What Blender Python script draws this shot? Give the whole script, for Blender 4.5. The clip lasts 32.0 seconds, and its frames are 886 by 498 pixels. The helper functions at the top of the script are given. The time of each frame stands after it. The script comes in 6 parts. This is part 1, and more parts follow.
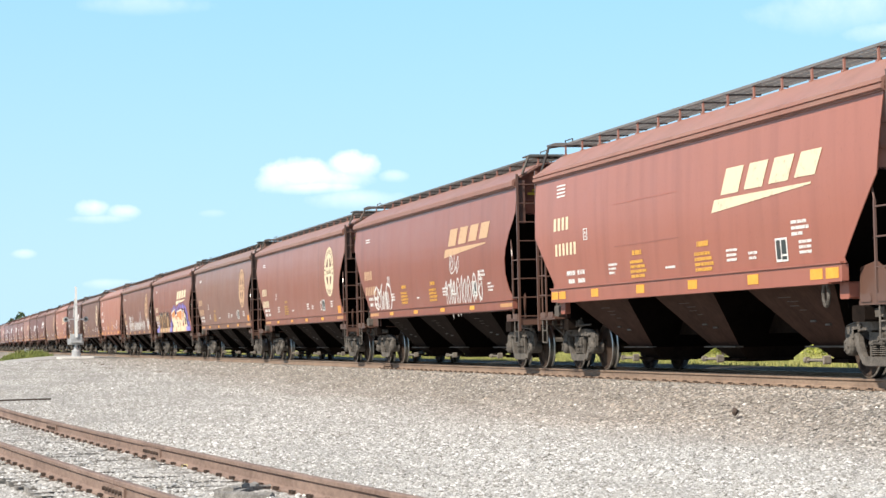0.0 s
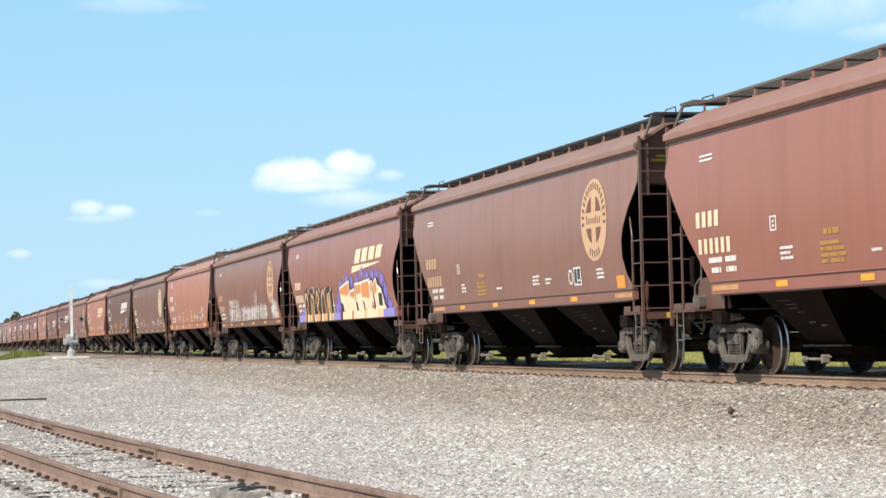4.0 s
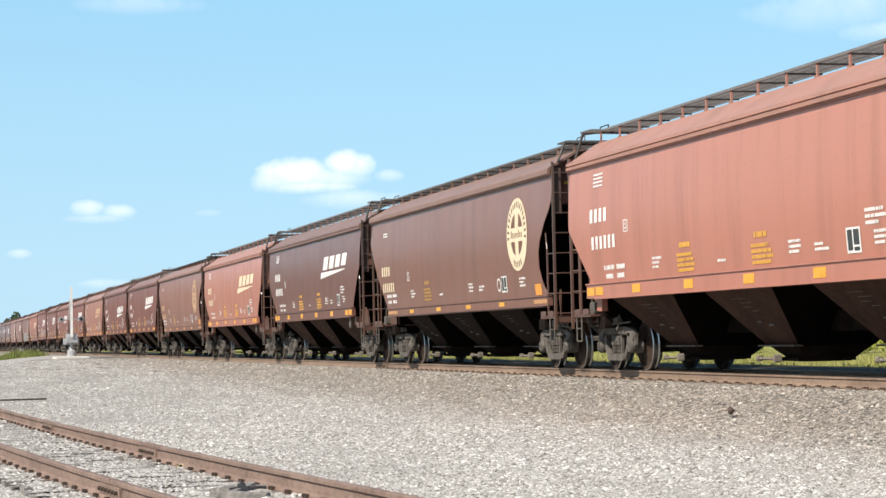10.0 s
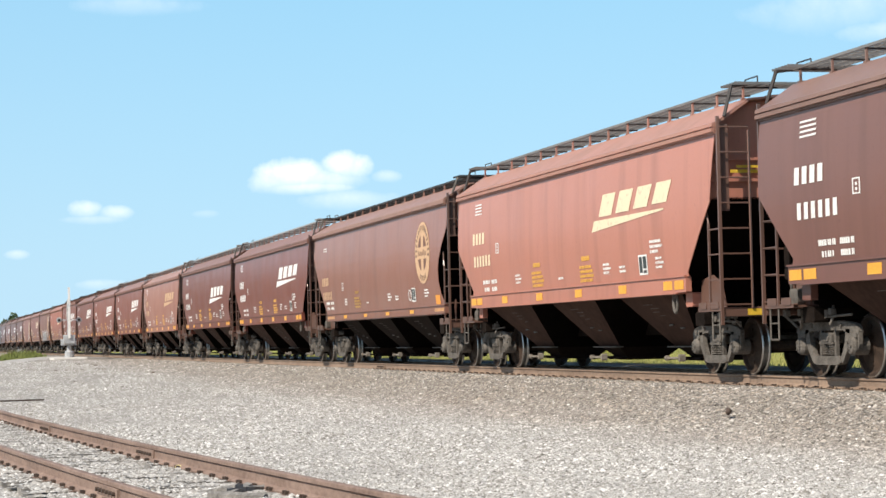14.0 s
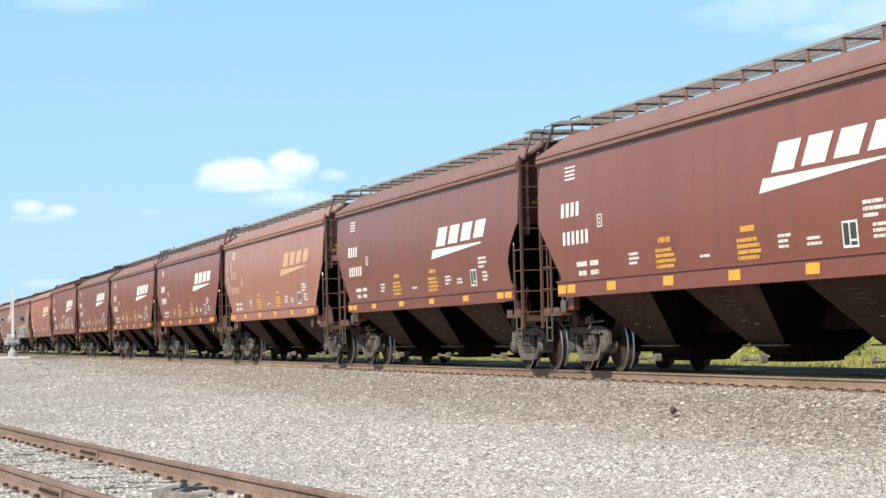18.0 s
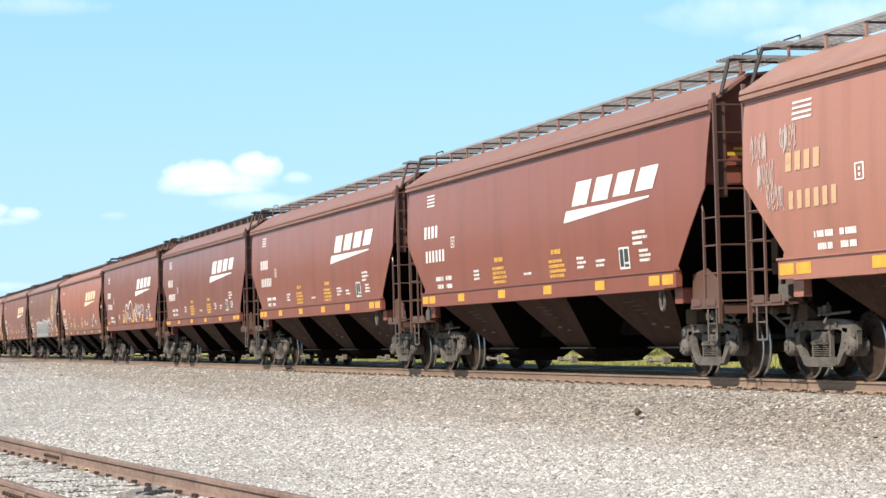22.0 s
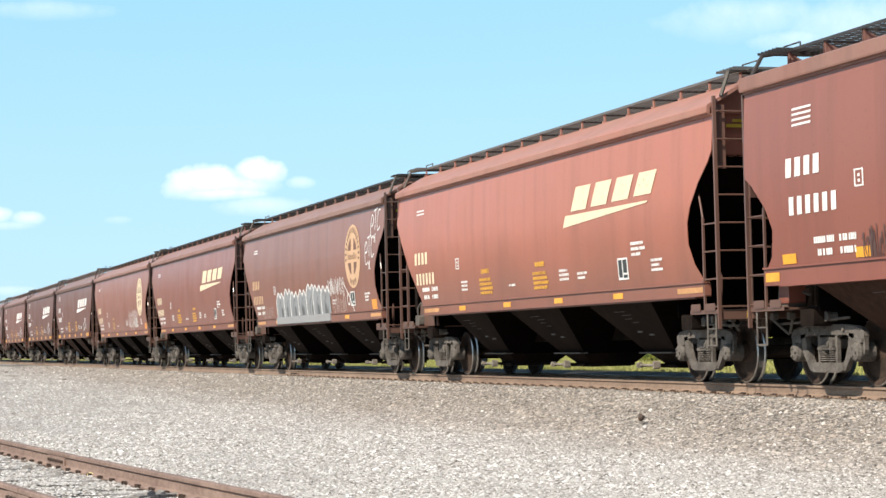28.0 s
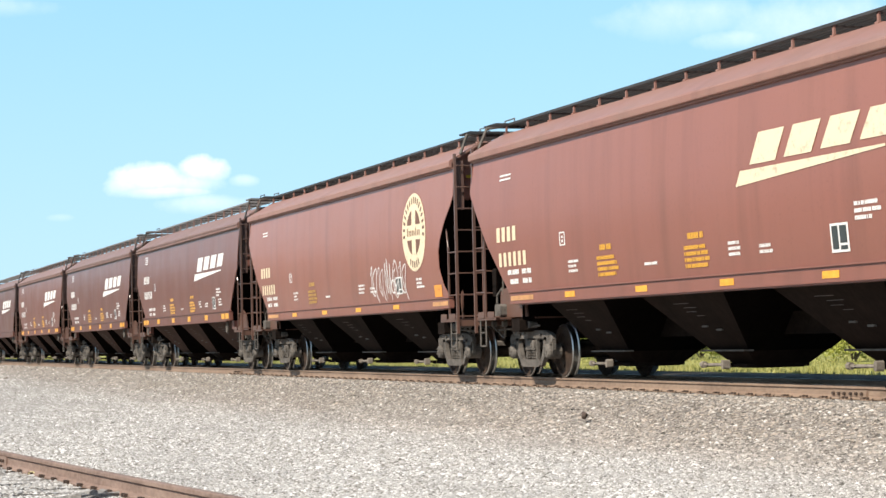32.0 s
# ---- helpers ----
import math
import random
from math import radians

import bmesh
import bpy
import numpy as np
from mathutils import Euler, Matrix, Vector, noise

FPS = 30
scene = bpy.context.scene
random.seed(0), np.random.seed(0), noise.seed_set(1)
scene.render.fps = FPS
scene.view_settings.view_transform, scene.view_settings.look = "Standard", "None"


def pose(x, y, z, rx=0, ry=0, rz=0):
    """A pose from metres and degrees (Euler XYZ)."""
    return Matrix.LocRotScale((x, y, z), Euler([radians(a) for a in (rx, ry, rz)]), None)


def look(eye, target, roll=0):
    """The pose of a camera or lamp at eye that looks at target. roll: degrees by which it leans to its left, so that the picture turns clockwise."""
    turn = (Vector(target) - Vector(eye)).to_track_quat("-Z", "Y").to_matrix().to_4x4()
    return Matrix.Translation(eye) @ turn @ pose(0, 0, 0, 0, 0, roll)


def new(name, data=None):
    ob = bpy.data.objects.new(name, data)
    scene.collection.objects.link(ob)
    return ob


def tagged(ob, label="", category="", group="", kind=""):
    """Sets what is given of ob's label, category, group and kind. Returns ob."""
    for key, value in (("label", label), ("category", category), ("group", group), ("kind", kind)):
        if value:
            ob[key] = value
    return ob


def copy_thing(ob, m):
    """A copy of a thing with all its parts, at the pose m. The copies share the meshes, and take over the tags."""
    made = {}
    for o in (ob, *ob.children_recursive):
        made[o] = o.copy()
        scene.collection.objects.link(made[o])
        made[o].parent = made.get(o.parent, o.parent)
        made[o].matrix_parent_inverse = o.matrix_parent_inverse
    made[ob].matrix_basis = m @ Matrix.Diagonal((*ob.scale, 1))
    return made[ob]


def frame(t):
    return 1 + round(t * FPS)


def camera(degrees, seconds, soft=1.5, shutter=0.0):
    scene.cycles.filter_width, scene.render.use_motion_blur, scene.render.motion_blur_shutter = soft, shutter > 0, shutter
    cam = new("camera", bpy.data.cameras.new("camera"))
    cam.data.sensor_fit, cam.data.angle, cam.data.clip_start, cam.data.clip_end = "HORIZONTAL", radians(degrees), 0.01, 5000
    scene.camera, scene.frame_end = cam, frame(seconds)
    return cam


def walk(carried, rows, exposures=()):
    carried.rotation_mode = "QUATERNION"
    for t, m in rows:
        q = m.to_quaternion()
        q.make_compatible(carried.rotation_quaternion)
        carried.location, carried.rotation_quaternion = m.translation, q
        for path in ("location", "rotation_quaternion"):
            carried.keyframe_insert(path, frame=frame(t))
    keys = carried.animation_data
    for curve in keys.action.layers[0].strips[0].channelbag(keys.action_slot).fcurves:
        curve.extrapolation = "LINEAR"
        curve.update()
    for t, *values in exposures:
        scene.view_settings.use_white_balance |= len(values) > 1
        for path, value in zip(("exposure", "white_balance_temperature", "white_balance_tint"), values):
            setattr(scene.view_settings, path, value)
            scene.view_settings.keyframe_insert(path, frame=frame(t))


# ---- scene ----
import itertools

# World: x runs along the main line (the train goes towards +x), y away from the camera, z = 0 at the main rail's head.
EYE_Z = 0.71
LINE_Y = 13.78          # centre of the main line
SPEED = 11.33           # metres a second
cam = camera(2 * math.degrees(math.atan(784 / 3678)), 32.0, soft=1.5)
TURNS = [               # seconds, pitch, roll, yaw of the tripod head
    (0.0, 2.430, 1.225, 76.074),
    (0.5, 2.442, 1.243, 76.241),
    (1.0, 2.446, 1.278, 76.267),
    (1.5, 2.433, 1.245, 75.979),
    (2.0, 2.430, 1.305, 75.968),
    (2.5, 2.423, 1.342, 75.964),
    (3.0, 2.420, 1.362, 75.954),
    (3.5, 2.411, 1.292, 75.954),
    (5.5, 2.411, 1.292, 75.954),
    (6.0, 2.419, 1.354, 75.946),
    (6.5, 2.414, 1.298, 75.951),
    (7.0, 2.411, 1.339, 75.952),
    (7.5, 2.414, 1.300, 75.954),
    (8.0, 2.414, 1.298, 75.951),
    (8.5, 2.414, 1.298, 75.951),
    (9.0, 2.414, 1.300, 75.954),
    (9.5, 2.411, 1.339, 75.952),
    (10.0, 2.411, 1.292, 75.954),
    (10.5, 2.412, 1.262, 75.958),
    (11.0, 2.415, 1.270, 75.958),
    (11.5, 2.415, 1.268, 75.955),
    (12.0, 2.415, 1.268, 75.955),
    (12.5, 2.408, 1.301, 75.956),
    (13.0, 2.412, 1.255, 75.952),
    (13.5, 2.429, 1.303, 75.959),
    (14.0, 2.431, 1.307, 75.888),
    (14.5, 2.448, 1.243, 75.985),
    (16.5, 2.399, 1.241, 75.888),
    (17.0, 2.389, 1.330, 75.625),
    (17.5, 2.350, 1.303, 75.246),
    (18.0, 2.378, 1.324, 74.389),
    (18.5, 2.374, 1.334, 74.326),
    (19.0, 2.377, 1.363, 74.034),
    (19.5, 2.370, 1.378, 73.810),
    (20.0, 2.367, 1.355, 73.661),
    (20.5, 2.388, 1.417, 73.227),
    (21.0, 2.388, 1.479, 73.242),
    (21.5, 2.426, 1.392, 73.378),
    (22.0, 2.421, 1.451, 73.417),
    (22.5, 2.433, 1.509, 73.444),
    (23.0, 2.418, 1.469, 73.463),
    (23.5, 2.423, 1.422, 73.447),
    (24.0, 2.427, 1.423, 73.468),
    (24.5, 2.423, 1.455, 73.493),
    (26.5, 2.417, 1.388, 73.372),
    (27.0, 2.446, 1.339, 73.450),
    (27.5, 2.504, 1.368, 73.485),
    (28.0, 2.557, 1.352, 73.517),
    (28.5, 2.459, 1.353, 73.517),
    (29.0, 2.522, 1.262, 73.446),
    (29.5, 2.530, 1.301, 73.276),
    (30.0, 2.565, 1.298, 72.770),
    (30.5, 2.564, 1.369, 72.651),
    (31.0, 2.577, 1.322, 72.143),
    (31.5, 2.571, 1.339, 71.899),
    (32.0, 2.474, 1.357, 71.965),
]
walk(cam, [(t, pose(0, 0, EYE_Z, 90 + p, r, w)) for t, p, r, w in TURNS], [(0, 0.52), (1.0, 0.38), (2.0, 0.36), (20.0, 0.38), (21.5, 0.51), (32, 0.51)])

# ---- light ----
SUN_EL, SUN_AZ = radians(44), radians(28)
TO_SUN = Vector((math.sin(SUN_AZ) * math.cos(SUN_EL), -math.cos(SUN_AZ) * math.cos(SUN_EL), math.sin(SUN_EL)))
sun = new("sun", bpy.data.lights.new("sun", "SUN"))
sun.data.energy, sun.data.angle, sun.data.color = 5.0, radians(0.55), (1.0, 0.90, 0.77)
sun.matrix_world = look(TO_SUN * 60, (0, 0, 0))


CLOUDS = [  # azimuth (left of +y), elevation, half width, half height in degrees, gain
    (80.02, 4.55, 1.05, 0.48, 0.97),
    (78.43, 4.79, 0.72, 0.44, 1.00),
    (80.45, 4.36, 0.80, 0.34, 0.62),
    (79.10, 4.40, 1.20, 0.34, 0.55),
    (79.60, 4.18, 1.45, 0.20, 0.60),
    (78.42, 3.83, 1.40, 0.30, 0.36),
    (77.32, 4.46, 0.42, 0.20, 0.42),
    (85.59, 3.69, 0.50, 0.28, 0.62),
    (84.76, 3.59, 0.53, 0.22, 0.50),
    (85.37, 3.41, 0.93, 0.14, 0.28),
    (87.45, 2.49, 0.36, 0.14, 0.32),
    (85.17, 1.64, 0.80, 0.16, 0.28),
    (64.98, 8.54, 2.49, 0.62, 0.26),
    (63.80, 7.95, 1.25, 0.31, 0.35),
    (82.31, 3.52, 0.40, 0.12, 0.16),
    (84.06, 9.19, 1.87, 0.28, 0.20),
    (61.71, 8.21, 2.49, 0.93, 0.32),
]


VEIL = 9.6


def sky_world():
    w = bpy.data.worlds.new("sky")
    scene.world = w
    w.use_nodes = True
    nt = w.node_tree
    n, l = nt.nodes, nt.links
    n.clear()

    def math_(op, a, b=None):
        m = n.new("ShaderNodeMath")
        m.operation = op
        for k, v in enumerate((a, b)):
            if v is None:
                continue
            if isinstance(v, (int, float)):
                m.inputs[k].default_value = v
            else:
                l.new(v, m.inputs[k])
        return m.outputs[0]

    sky = n.new("ShaderNodeTexSky")
    sky.sky_type, sky.sun_disc = "NISHITA", False
    sky.sun_elevation, sky.sun_rotation = SUN_EL, math.atan2(TO_SUN.x, TO_SUN.y)
    sky.air_density, sky.dust_density, sky.ozone_density = 1.0, 0.6, 1.0
    co = n.new("ShaderNodeTexCoord")
    sep = n.new("ShaderNodeSeparateXYZ")
    l.new(co.outputs["Generated"], sep.inputs[0])
    az = math_("MULTIPLY", math_("ARCTAN2", sep.outputs[0], sep.outputs[1]), -180 / math.pi)
    el = math_("MULTIPLY", math_("ARCSINE", sep.outputs[2]), 180 / math.pi)
    # a hazy bright summer sky: the sky model under a pale veil that thins towards the zenith
    veil = n.new("ShaderNodeValToRGB")
    e = veil.color_ramp.elements
    e[0].position, e[0].color = 0.0, (0.52, 0.80, 1.0, 1)
    e[1].position, e[1].color = 0.24, (0.33, 0.71, 1.0, 1)
    far = e.new(0.9)
    far.color = (0.09, 0.24, 0.50, 1)
    l.new(math_("DIVIDE", el, 50.0), veil.inputs[0])
    bright = n.new("ShaderNodeMix")
    bright.data_type, bright.blend_type = "RGBA", "MULTIPLY"
    bright.inputs[0].default_value = 1.0
    l.new(veil.outputs[0], bright.inputs[6])
    bright.inputs[7].default_value = (VEIL, VEIL, VEIL, 1)
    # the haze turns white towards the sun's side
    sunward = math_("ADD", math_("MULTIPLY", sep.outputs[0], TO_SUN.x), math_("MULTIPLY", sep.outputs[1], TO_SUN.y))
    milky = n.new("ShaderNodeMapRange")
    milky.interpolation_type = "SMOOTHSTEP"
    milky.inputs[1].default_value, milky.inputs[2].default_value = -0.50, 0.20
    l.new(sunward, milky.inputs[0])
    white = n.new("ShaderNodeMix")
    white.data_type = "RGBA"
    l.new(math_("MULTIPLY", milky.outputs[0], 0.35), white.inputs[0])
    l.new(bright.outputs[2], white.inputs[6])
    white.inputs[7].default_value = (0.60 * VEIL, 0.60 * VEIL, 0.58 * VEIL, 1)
    tint = n.new("ShaderNodeMix")
    tint.data_type = "RGBA"
    l.new(math_("SUBTRACT", 0.9, math_("MULTIPLY", math_("MAXIMUM", el, 0.0), 0.009)), tint.inputs[0])
    l.new(sky.outputs[0], tint.inputs[6])
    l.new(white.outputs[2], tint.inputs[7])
    rough = n.new("ShaderNodeTexNoise")
    rough.inputs["Scale"].default_value, rough.inputs["Detail"].default_value = 75, 7
    rough.inputs["Roughness"].default_value = 0.6
    l.new(co.outputs["Generated"], rough.inputs["Vector"])
    wisp = n.new("ShaderNodeTexNoise")
    wisp.inputs["Scale"].default_value, wisp.inputs["Detail"].default_value = 9, 6
    l.new(co.outputs["Generated"], wisp.inputs["Vector"])
    total = None
    for a0, e0, wa, we, gain in CLOUDS:
        da = math_("DIVIDE", math_("SUBTRACT", az, a0), wa)
        de = math_("DIVIDE", math_("SUBTRACT", el, e0), we)
        d2 = math_("ADD", math_("MULTIPLY", da, da), math_("MULTIPLY", de, de))
        wob = math_("MULTIPLY", math_("SUBTRACT", rough.outputs["Fac"], 0.5), 1.7)
        m = math_("MULTIPLY", math_("SUBTRACT", math_("ADD", 1.08, wob), d2), 0.85)
        # crisp heads, thin soft undersides
        thin = math_("MINIMUM", math_("MAXIMUM", math_("ADD", 0.82, math_("MULTIPLY", de, 0.48)), 0.25), 1.0)
        m = math_("MULTIPLY", math_("MULTIPLY", math_("MINIMUM", math_("MAXIMUM", m, 0.0), 1.0), gain), thin)
        total = m if total is None else math_("MAXIMUM", total, m)
    mix = n.new("ShaderNodeMix")
    mix.data_type = "RGBA"
    l.new(total, mix.inputs[0])
    l.new(tint.outputs[2], mix.inputs[6])
    mix.inputs[7].default_value = (12.5, 12.4, 12.4, 1)
    bg = n.new("ShaderNodeBackground")
    bg.inputs[1].default_value = 0.085
    l.new(mix.outputs[2], bg.inputs[0])
    out = n.new("ShaderNodeOutputWorld")
    l.new(bg.outputs[0], out.inputs[0])


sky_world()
# ---- materials ----
def material(name, rough=0.7, metal=0.0):
    m = bpy.data.materials.new(name)
    m.use_nodes = True
    nt = m.node_tree
    b = nt.nodes["Principled BSDF"]
    b.inputs["Roughness"].default_value, b.inputs["Metallic"].default_value = rough, metal
    return m, nt, b


def add(nt, kind, **values):
    node = nt.nodes.new(kind)
    for key, v in values.items():
        node.inputs[key.replace("_", " ")].default_value = v
    return node


def ramp(nt, source, stops):
    r = nt.nodes.new("ShaderNodeValToRGB")
    while len(r.color_ramp.elements) < len(stops):
        r.color_ramp.elements.new(0.5)
    for e, (p, c) in zip(r.color_ramp.elements, stops):
        e.position, e.color = p, (*c, 1) if len(c) == 3 else c
    nt.links.new(source, r.inputs[0])
    return r.outputs[0]


def blend(nt, fac, a, b, mode="MIX"):
    x = nt.nodes.new("ShaderNodeMix")
    x.data_type, x.blend_type = "RGBA", mode
    for k, v in ((0, fac), (6, a), (7, b)):
        if isinstance(v, (int, float)):
            x.inputs[k].default_value = v
        elif isinstance(v, tuple):
            x.inputs[k].default_value = (*v, 1)
        else:
            nt.links.new(v, x.inputs[k])
    return x.outputs[2]


def coords(nt, scale=(1, 1, 1), which="Object", shift=True):
    tc = nt.nodes.new("ShaderNodeTexCoord")
    mp = nt.nodes.new("ShaderNodeMapping")
    mp.inputs["Scale"].default_value = scale
    nt.links.new(tc.outputs[which], mp.inputs[0])
    if shift:
        oi = nt.nodes.new("ShaderNodeObjectInfo")
        cm = nt.nodes.new("ShaderNodeCombineXYZ")
        mu = nt.nodes.new("ShaderNodeMath")
        mu.operation = "MULTIPLY"
        mu.inputs[1].default_value = 57.0
        nt.links.new(oi.outputs["Random"], mu.inputs[0])
        nt.links.new(mu.outputs[0], cm.inputs[0])
        nt.links.new(mu.outputs[0], cm.inputs[2])
        nt.links.new(cm.outputs[0], mp.inputs["Location"])
    return mp.outputs[0]


def noise_of(nt, vec, scale, detail=4, rough=0.55):
    t = add(nt, "ShaderNodeTexNoise", Scale=scale, Detail=detail, Roughness=rough)
    nt.links.new(vec, t.inputs["Vector"])
    return t.outputs["Fac"]


def bump(nt, b, height, strength=0.3, dist=0.01):
    n = nt.nodes.new("ShaderNodeBump")
    n.inputs["Strength"].default_value, n.inputs["Distance"].default_value = strength, dist
    nt.links.new(height, n.inputs["Height"])
    nt.links.new(n.outputs[0], b.inputs["Normal"])


def simple(name, c0, c1, rough=0.7, metal=0.0, scale=6.0, strength=0.25, stretch=(1, 1, 1), mid=None, gloss=0.5):
    """Two tones mixed by noise at two scales, with fine relief."""
    m, nt, b = material(name, rough, metal)
    b.inputs["Specular IOR Level"].default_value = gloss
    v = coords(nt, stretch)
    big, small = noise_of(nt, v, scale), noise_of(nt, v, scale * 9, 3)
    both = nt.nodes.new("ShaderNodeMath")
    both.operation = "MULTIPLY_ADD"
    both.inputs[1].default_value = 0.45
    nt.links.new(small, both.inputs[0])
    half = nt.nodes.new("ShaderNodeMath")
    half.operation = "MULTIPLY"
    half.inputs[1].default_value = 0.55
    nt.links.new(big, half.inputs[0])
    nt.links.new(half.outputs[0], both.inputs[2])
    stops = [(0.34, c0), (0.66, c1)] if mid is None else [(0.32, c0), (0.5, mid), (0.68, c1)]
    nt.links.new(ramp(nt, both.outputs[0], stops), b.inputs["Base Color"])
    if strength:
        bump(nt, b, small, strength)
    return m


def paint_material(name, chalk, dust, coat=0.5):
    """Weathered freight car paint: the colour is the object's own; streaks, chalking, dust, grime and a painted sheen
    on top.
    """
    m, nt, b = material(name, 0.5)
    oi = nt.nodes.new("ShaderNodeObjectInfo")
    v = coords(nt)
    streak = noise_of(nt, coords(nt, (0.9, 0.9, 0.07)), 2.2, 5, 0.6)
    cloud = noise_of(nt, v, 0.7, 5, 0.6)
    fine = noise_of(nt, v, 22, 3)
    col = blend(nt, ramp(nt, cloud, [(0.3, (chalk[0],) * 3), (0.75, (chalk[1],) * 3)]), oi.outputs["Color"], dust)
    # sky sheen put into the colour of the upper sheets, uneven along the car
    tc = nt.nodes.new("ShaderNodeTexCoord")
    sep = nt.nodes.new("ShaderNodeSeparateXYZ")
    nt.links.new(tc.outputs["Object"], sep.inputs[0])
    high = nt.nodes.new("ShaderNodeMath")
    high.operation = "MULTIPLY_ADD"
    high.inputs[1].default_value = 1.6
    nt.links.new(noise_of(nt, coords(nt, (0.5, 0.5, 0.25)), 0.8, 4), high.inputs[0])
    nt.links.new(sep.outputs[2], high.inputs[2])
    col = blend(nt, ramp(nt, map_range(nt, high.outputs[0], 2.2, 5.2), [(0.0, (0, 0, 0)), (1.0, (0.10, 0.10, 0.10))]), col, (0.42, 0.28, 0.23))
    col = blend(nt, ramp(nt, streak, [(0.48, (0, 0, 0)), (0.76, (0.24, 0.24, 0.24))]), col, (0.05, 0.032, 0.026))
    col = blend(nt, ramp(nt, fine, [(0.60, (0, 0, 0)), (0.8, (0.25, 0.25, 0.25))]), col, (0.07, 0.04, 0.03))
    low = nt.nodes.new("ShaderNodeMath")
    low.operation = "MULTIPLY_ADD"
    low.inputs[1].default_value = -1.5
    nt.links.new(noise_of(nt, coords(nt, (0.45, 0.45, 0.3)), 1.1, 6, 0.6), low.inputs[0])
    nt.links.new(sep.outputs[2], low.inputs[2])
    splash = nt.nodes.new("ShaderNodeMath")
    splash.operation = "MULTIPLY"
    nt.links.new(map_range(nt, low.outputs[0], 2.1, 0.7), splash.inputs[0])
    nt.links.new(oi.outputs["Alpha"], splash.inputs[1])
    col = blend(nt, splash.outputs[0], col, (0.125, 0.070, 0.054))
    nt.links.new(col, b.inputs["Base Color"])
    b.inputs["Specular IOR Level"].default_value = 0.10
    nt.links.new(ramp(nt, cloud, [(0.2, (0.36, 0.36, 0.36)), (0.8, (0.54, 0.54, 0.54))]), b.inputs["Roughness"])
    b.inputs["Coat Weight"].default_value, b.inputs["Coat Roughness"].default_value = coat, 0.24
    wave = add(nt, "ShaderNodeTexWave", Scale=0.262, Distortion=0.6)
    nt.links.new(coords(nt, (1, 0, 0.02), shift=False), wave.inputs["Vector"])
    bump(nt, b, wave.outputs["Fac"], 0.08, 0.02)
    return m


def map_range(nt, source, a, c):
    z = nt.nodes.new("ShaderNodeMapRange")
    z.inputs[1].default_value, z.inputs[2].default_value = a, c
    nt.links.new(source, z.inputs[0])
    return z.outputs[0]


def stencil_material():
    """Thin lettering paint in the object's own colour, worn through in specks."""
    m, nt, b = material("stencil_paint", 0.6)
    oi = nt.nodes.new("ShaderNodeObjectInfo")
    v = coords(nt)
    wear = noise_of(nt, v, 9, 5, 0.7)
    col = blend(nt, ramp(nt, wear, [(0.56, (0, 0, 0)), (0.74, (0.6, 0.6, 0.6))]), oi.outputs["Color"], (0.16, 0.07, 0.05))
    nt.links.new(col, b.inputs["Base Color"])
    return m


def haze_material():
    """Thin overspray: dense in the middle of each puff, gone at its ragged rim."""
    m, nt, b = material("spray_haze", 0.6)
    oi = nt.nodes.new("ShaderNodeObjectInfo")
    nt.links.new(oi.outputs["Color"], b.inputs["Base Color"])
    tc = nt.nodes.new("ShaderNodeTexCoord")
    mp = nt.nodes.new("ShaderNodeMapping")
    mp.inputs["Location"].default_value, mp.inputs["Scale"].default_value = (-1, 0, -1), (2, 0, 2)
    nt.links.new(tc.outputs["Generated"], mp.inputs[0])
    ln = nt.nodes.new("ShaderNodeVectorMath")
    ln.operation = "LENGTH"
    nt.links.new(mp.outputs[0], ln.inputs[0])
    ragged = nt.nodes.new("ShaderNodeMath")
    ragged.operation = "MULTIPLY_ADD"
    ragged.inputs[1].default_value = 0.9
    nt.links.new(noise_of(nt, coords(nt), 3.0, 5, 0.65), ragged.inputs[0])
    nt.links.new(ln.outputs["Value"], ragged.inputs[2])
    nt.links.new(ramp(nt, ragged.outputs[0], [(0.62, (0.92, 0.92, 0.92)), (1.0, (0, 0, 0))]), b.inputs["Alpha"])
    return m


HAZE = haze_material()
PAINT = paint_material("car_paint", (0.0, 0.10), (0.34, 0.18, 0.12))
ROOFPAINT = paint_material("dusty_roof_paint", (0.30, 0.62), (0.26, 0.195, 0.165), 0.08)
STENCIL = stencil_material()
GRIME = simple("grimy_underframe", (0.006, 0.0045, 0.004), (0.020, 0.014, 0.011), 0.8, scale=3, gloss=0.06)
# near black: the shade between and behind the hoppers is put into the colour
SHADESHEET = simple("shaded_cross_sheet", (0.0025, 0.002, 0.0018), (0.006, 0.0045, 0.004), 0.9, scale=2, gloss=0.03)
# hopper paint with the underside's shade put into its colour, dirtier on round cars
SHEET = simple("shaded_hopper_sheet", (0.034, 0.018, 0.0135), (0.074, 0.040, 0.030), 0.75, scale=1.5, stretch=(1, 1, 0.3), gloss=0.06)
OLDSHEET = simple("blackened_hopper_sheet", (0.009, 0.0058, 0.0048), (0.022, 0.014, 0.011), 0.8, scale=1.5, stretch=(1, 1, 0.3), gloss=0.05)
STEEL = simple("dusty_cast_steel", (0.060, 0.054, 0.049), (0.17, 0.154, 0.137), 0.75, scale=5, strength=0.1, gloss=0.15)
PALESTEEL = simple("dusty_crank_steel", (0.10, 0.085, 0.07), (0.27, 0.235, 0.195), 0.7, scale=8)
WHEEL = simple("rusty_wheel", (0.022, 0.016, 0.013), (0.075, 0.05, 0.037), 0.7, scale=7, gloss=0.15)
TREAD = simple("polished_tread", (0.42, 0.41, 0.40), (0.6, 0.59, 0.57), 0.28, 1.0, scale=9, strength=0.05)


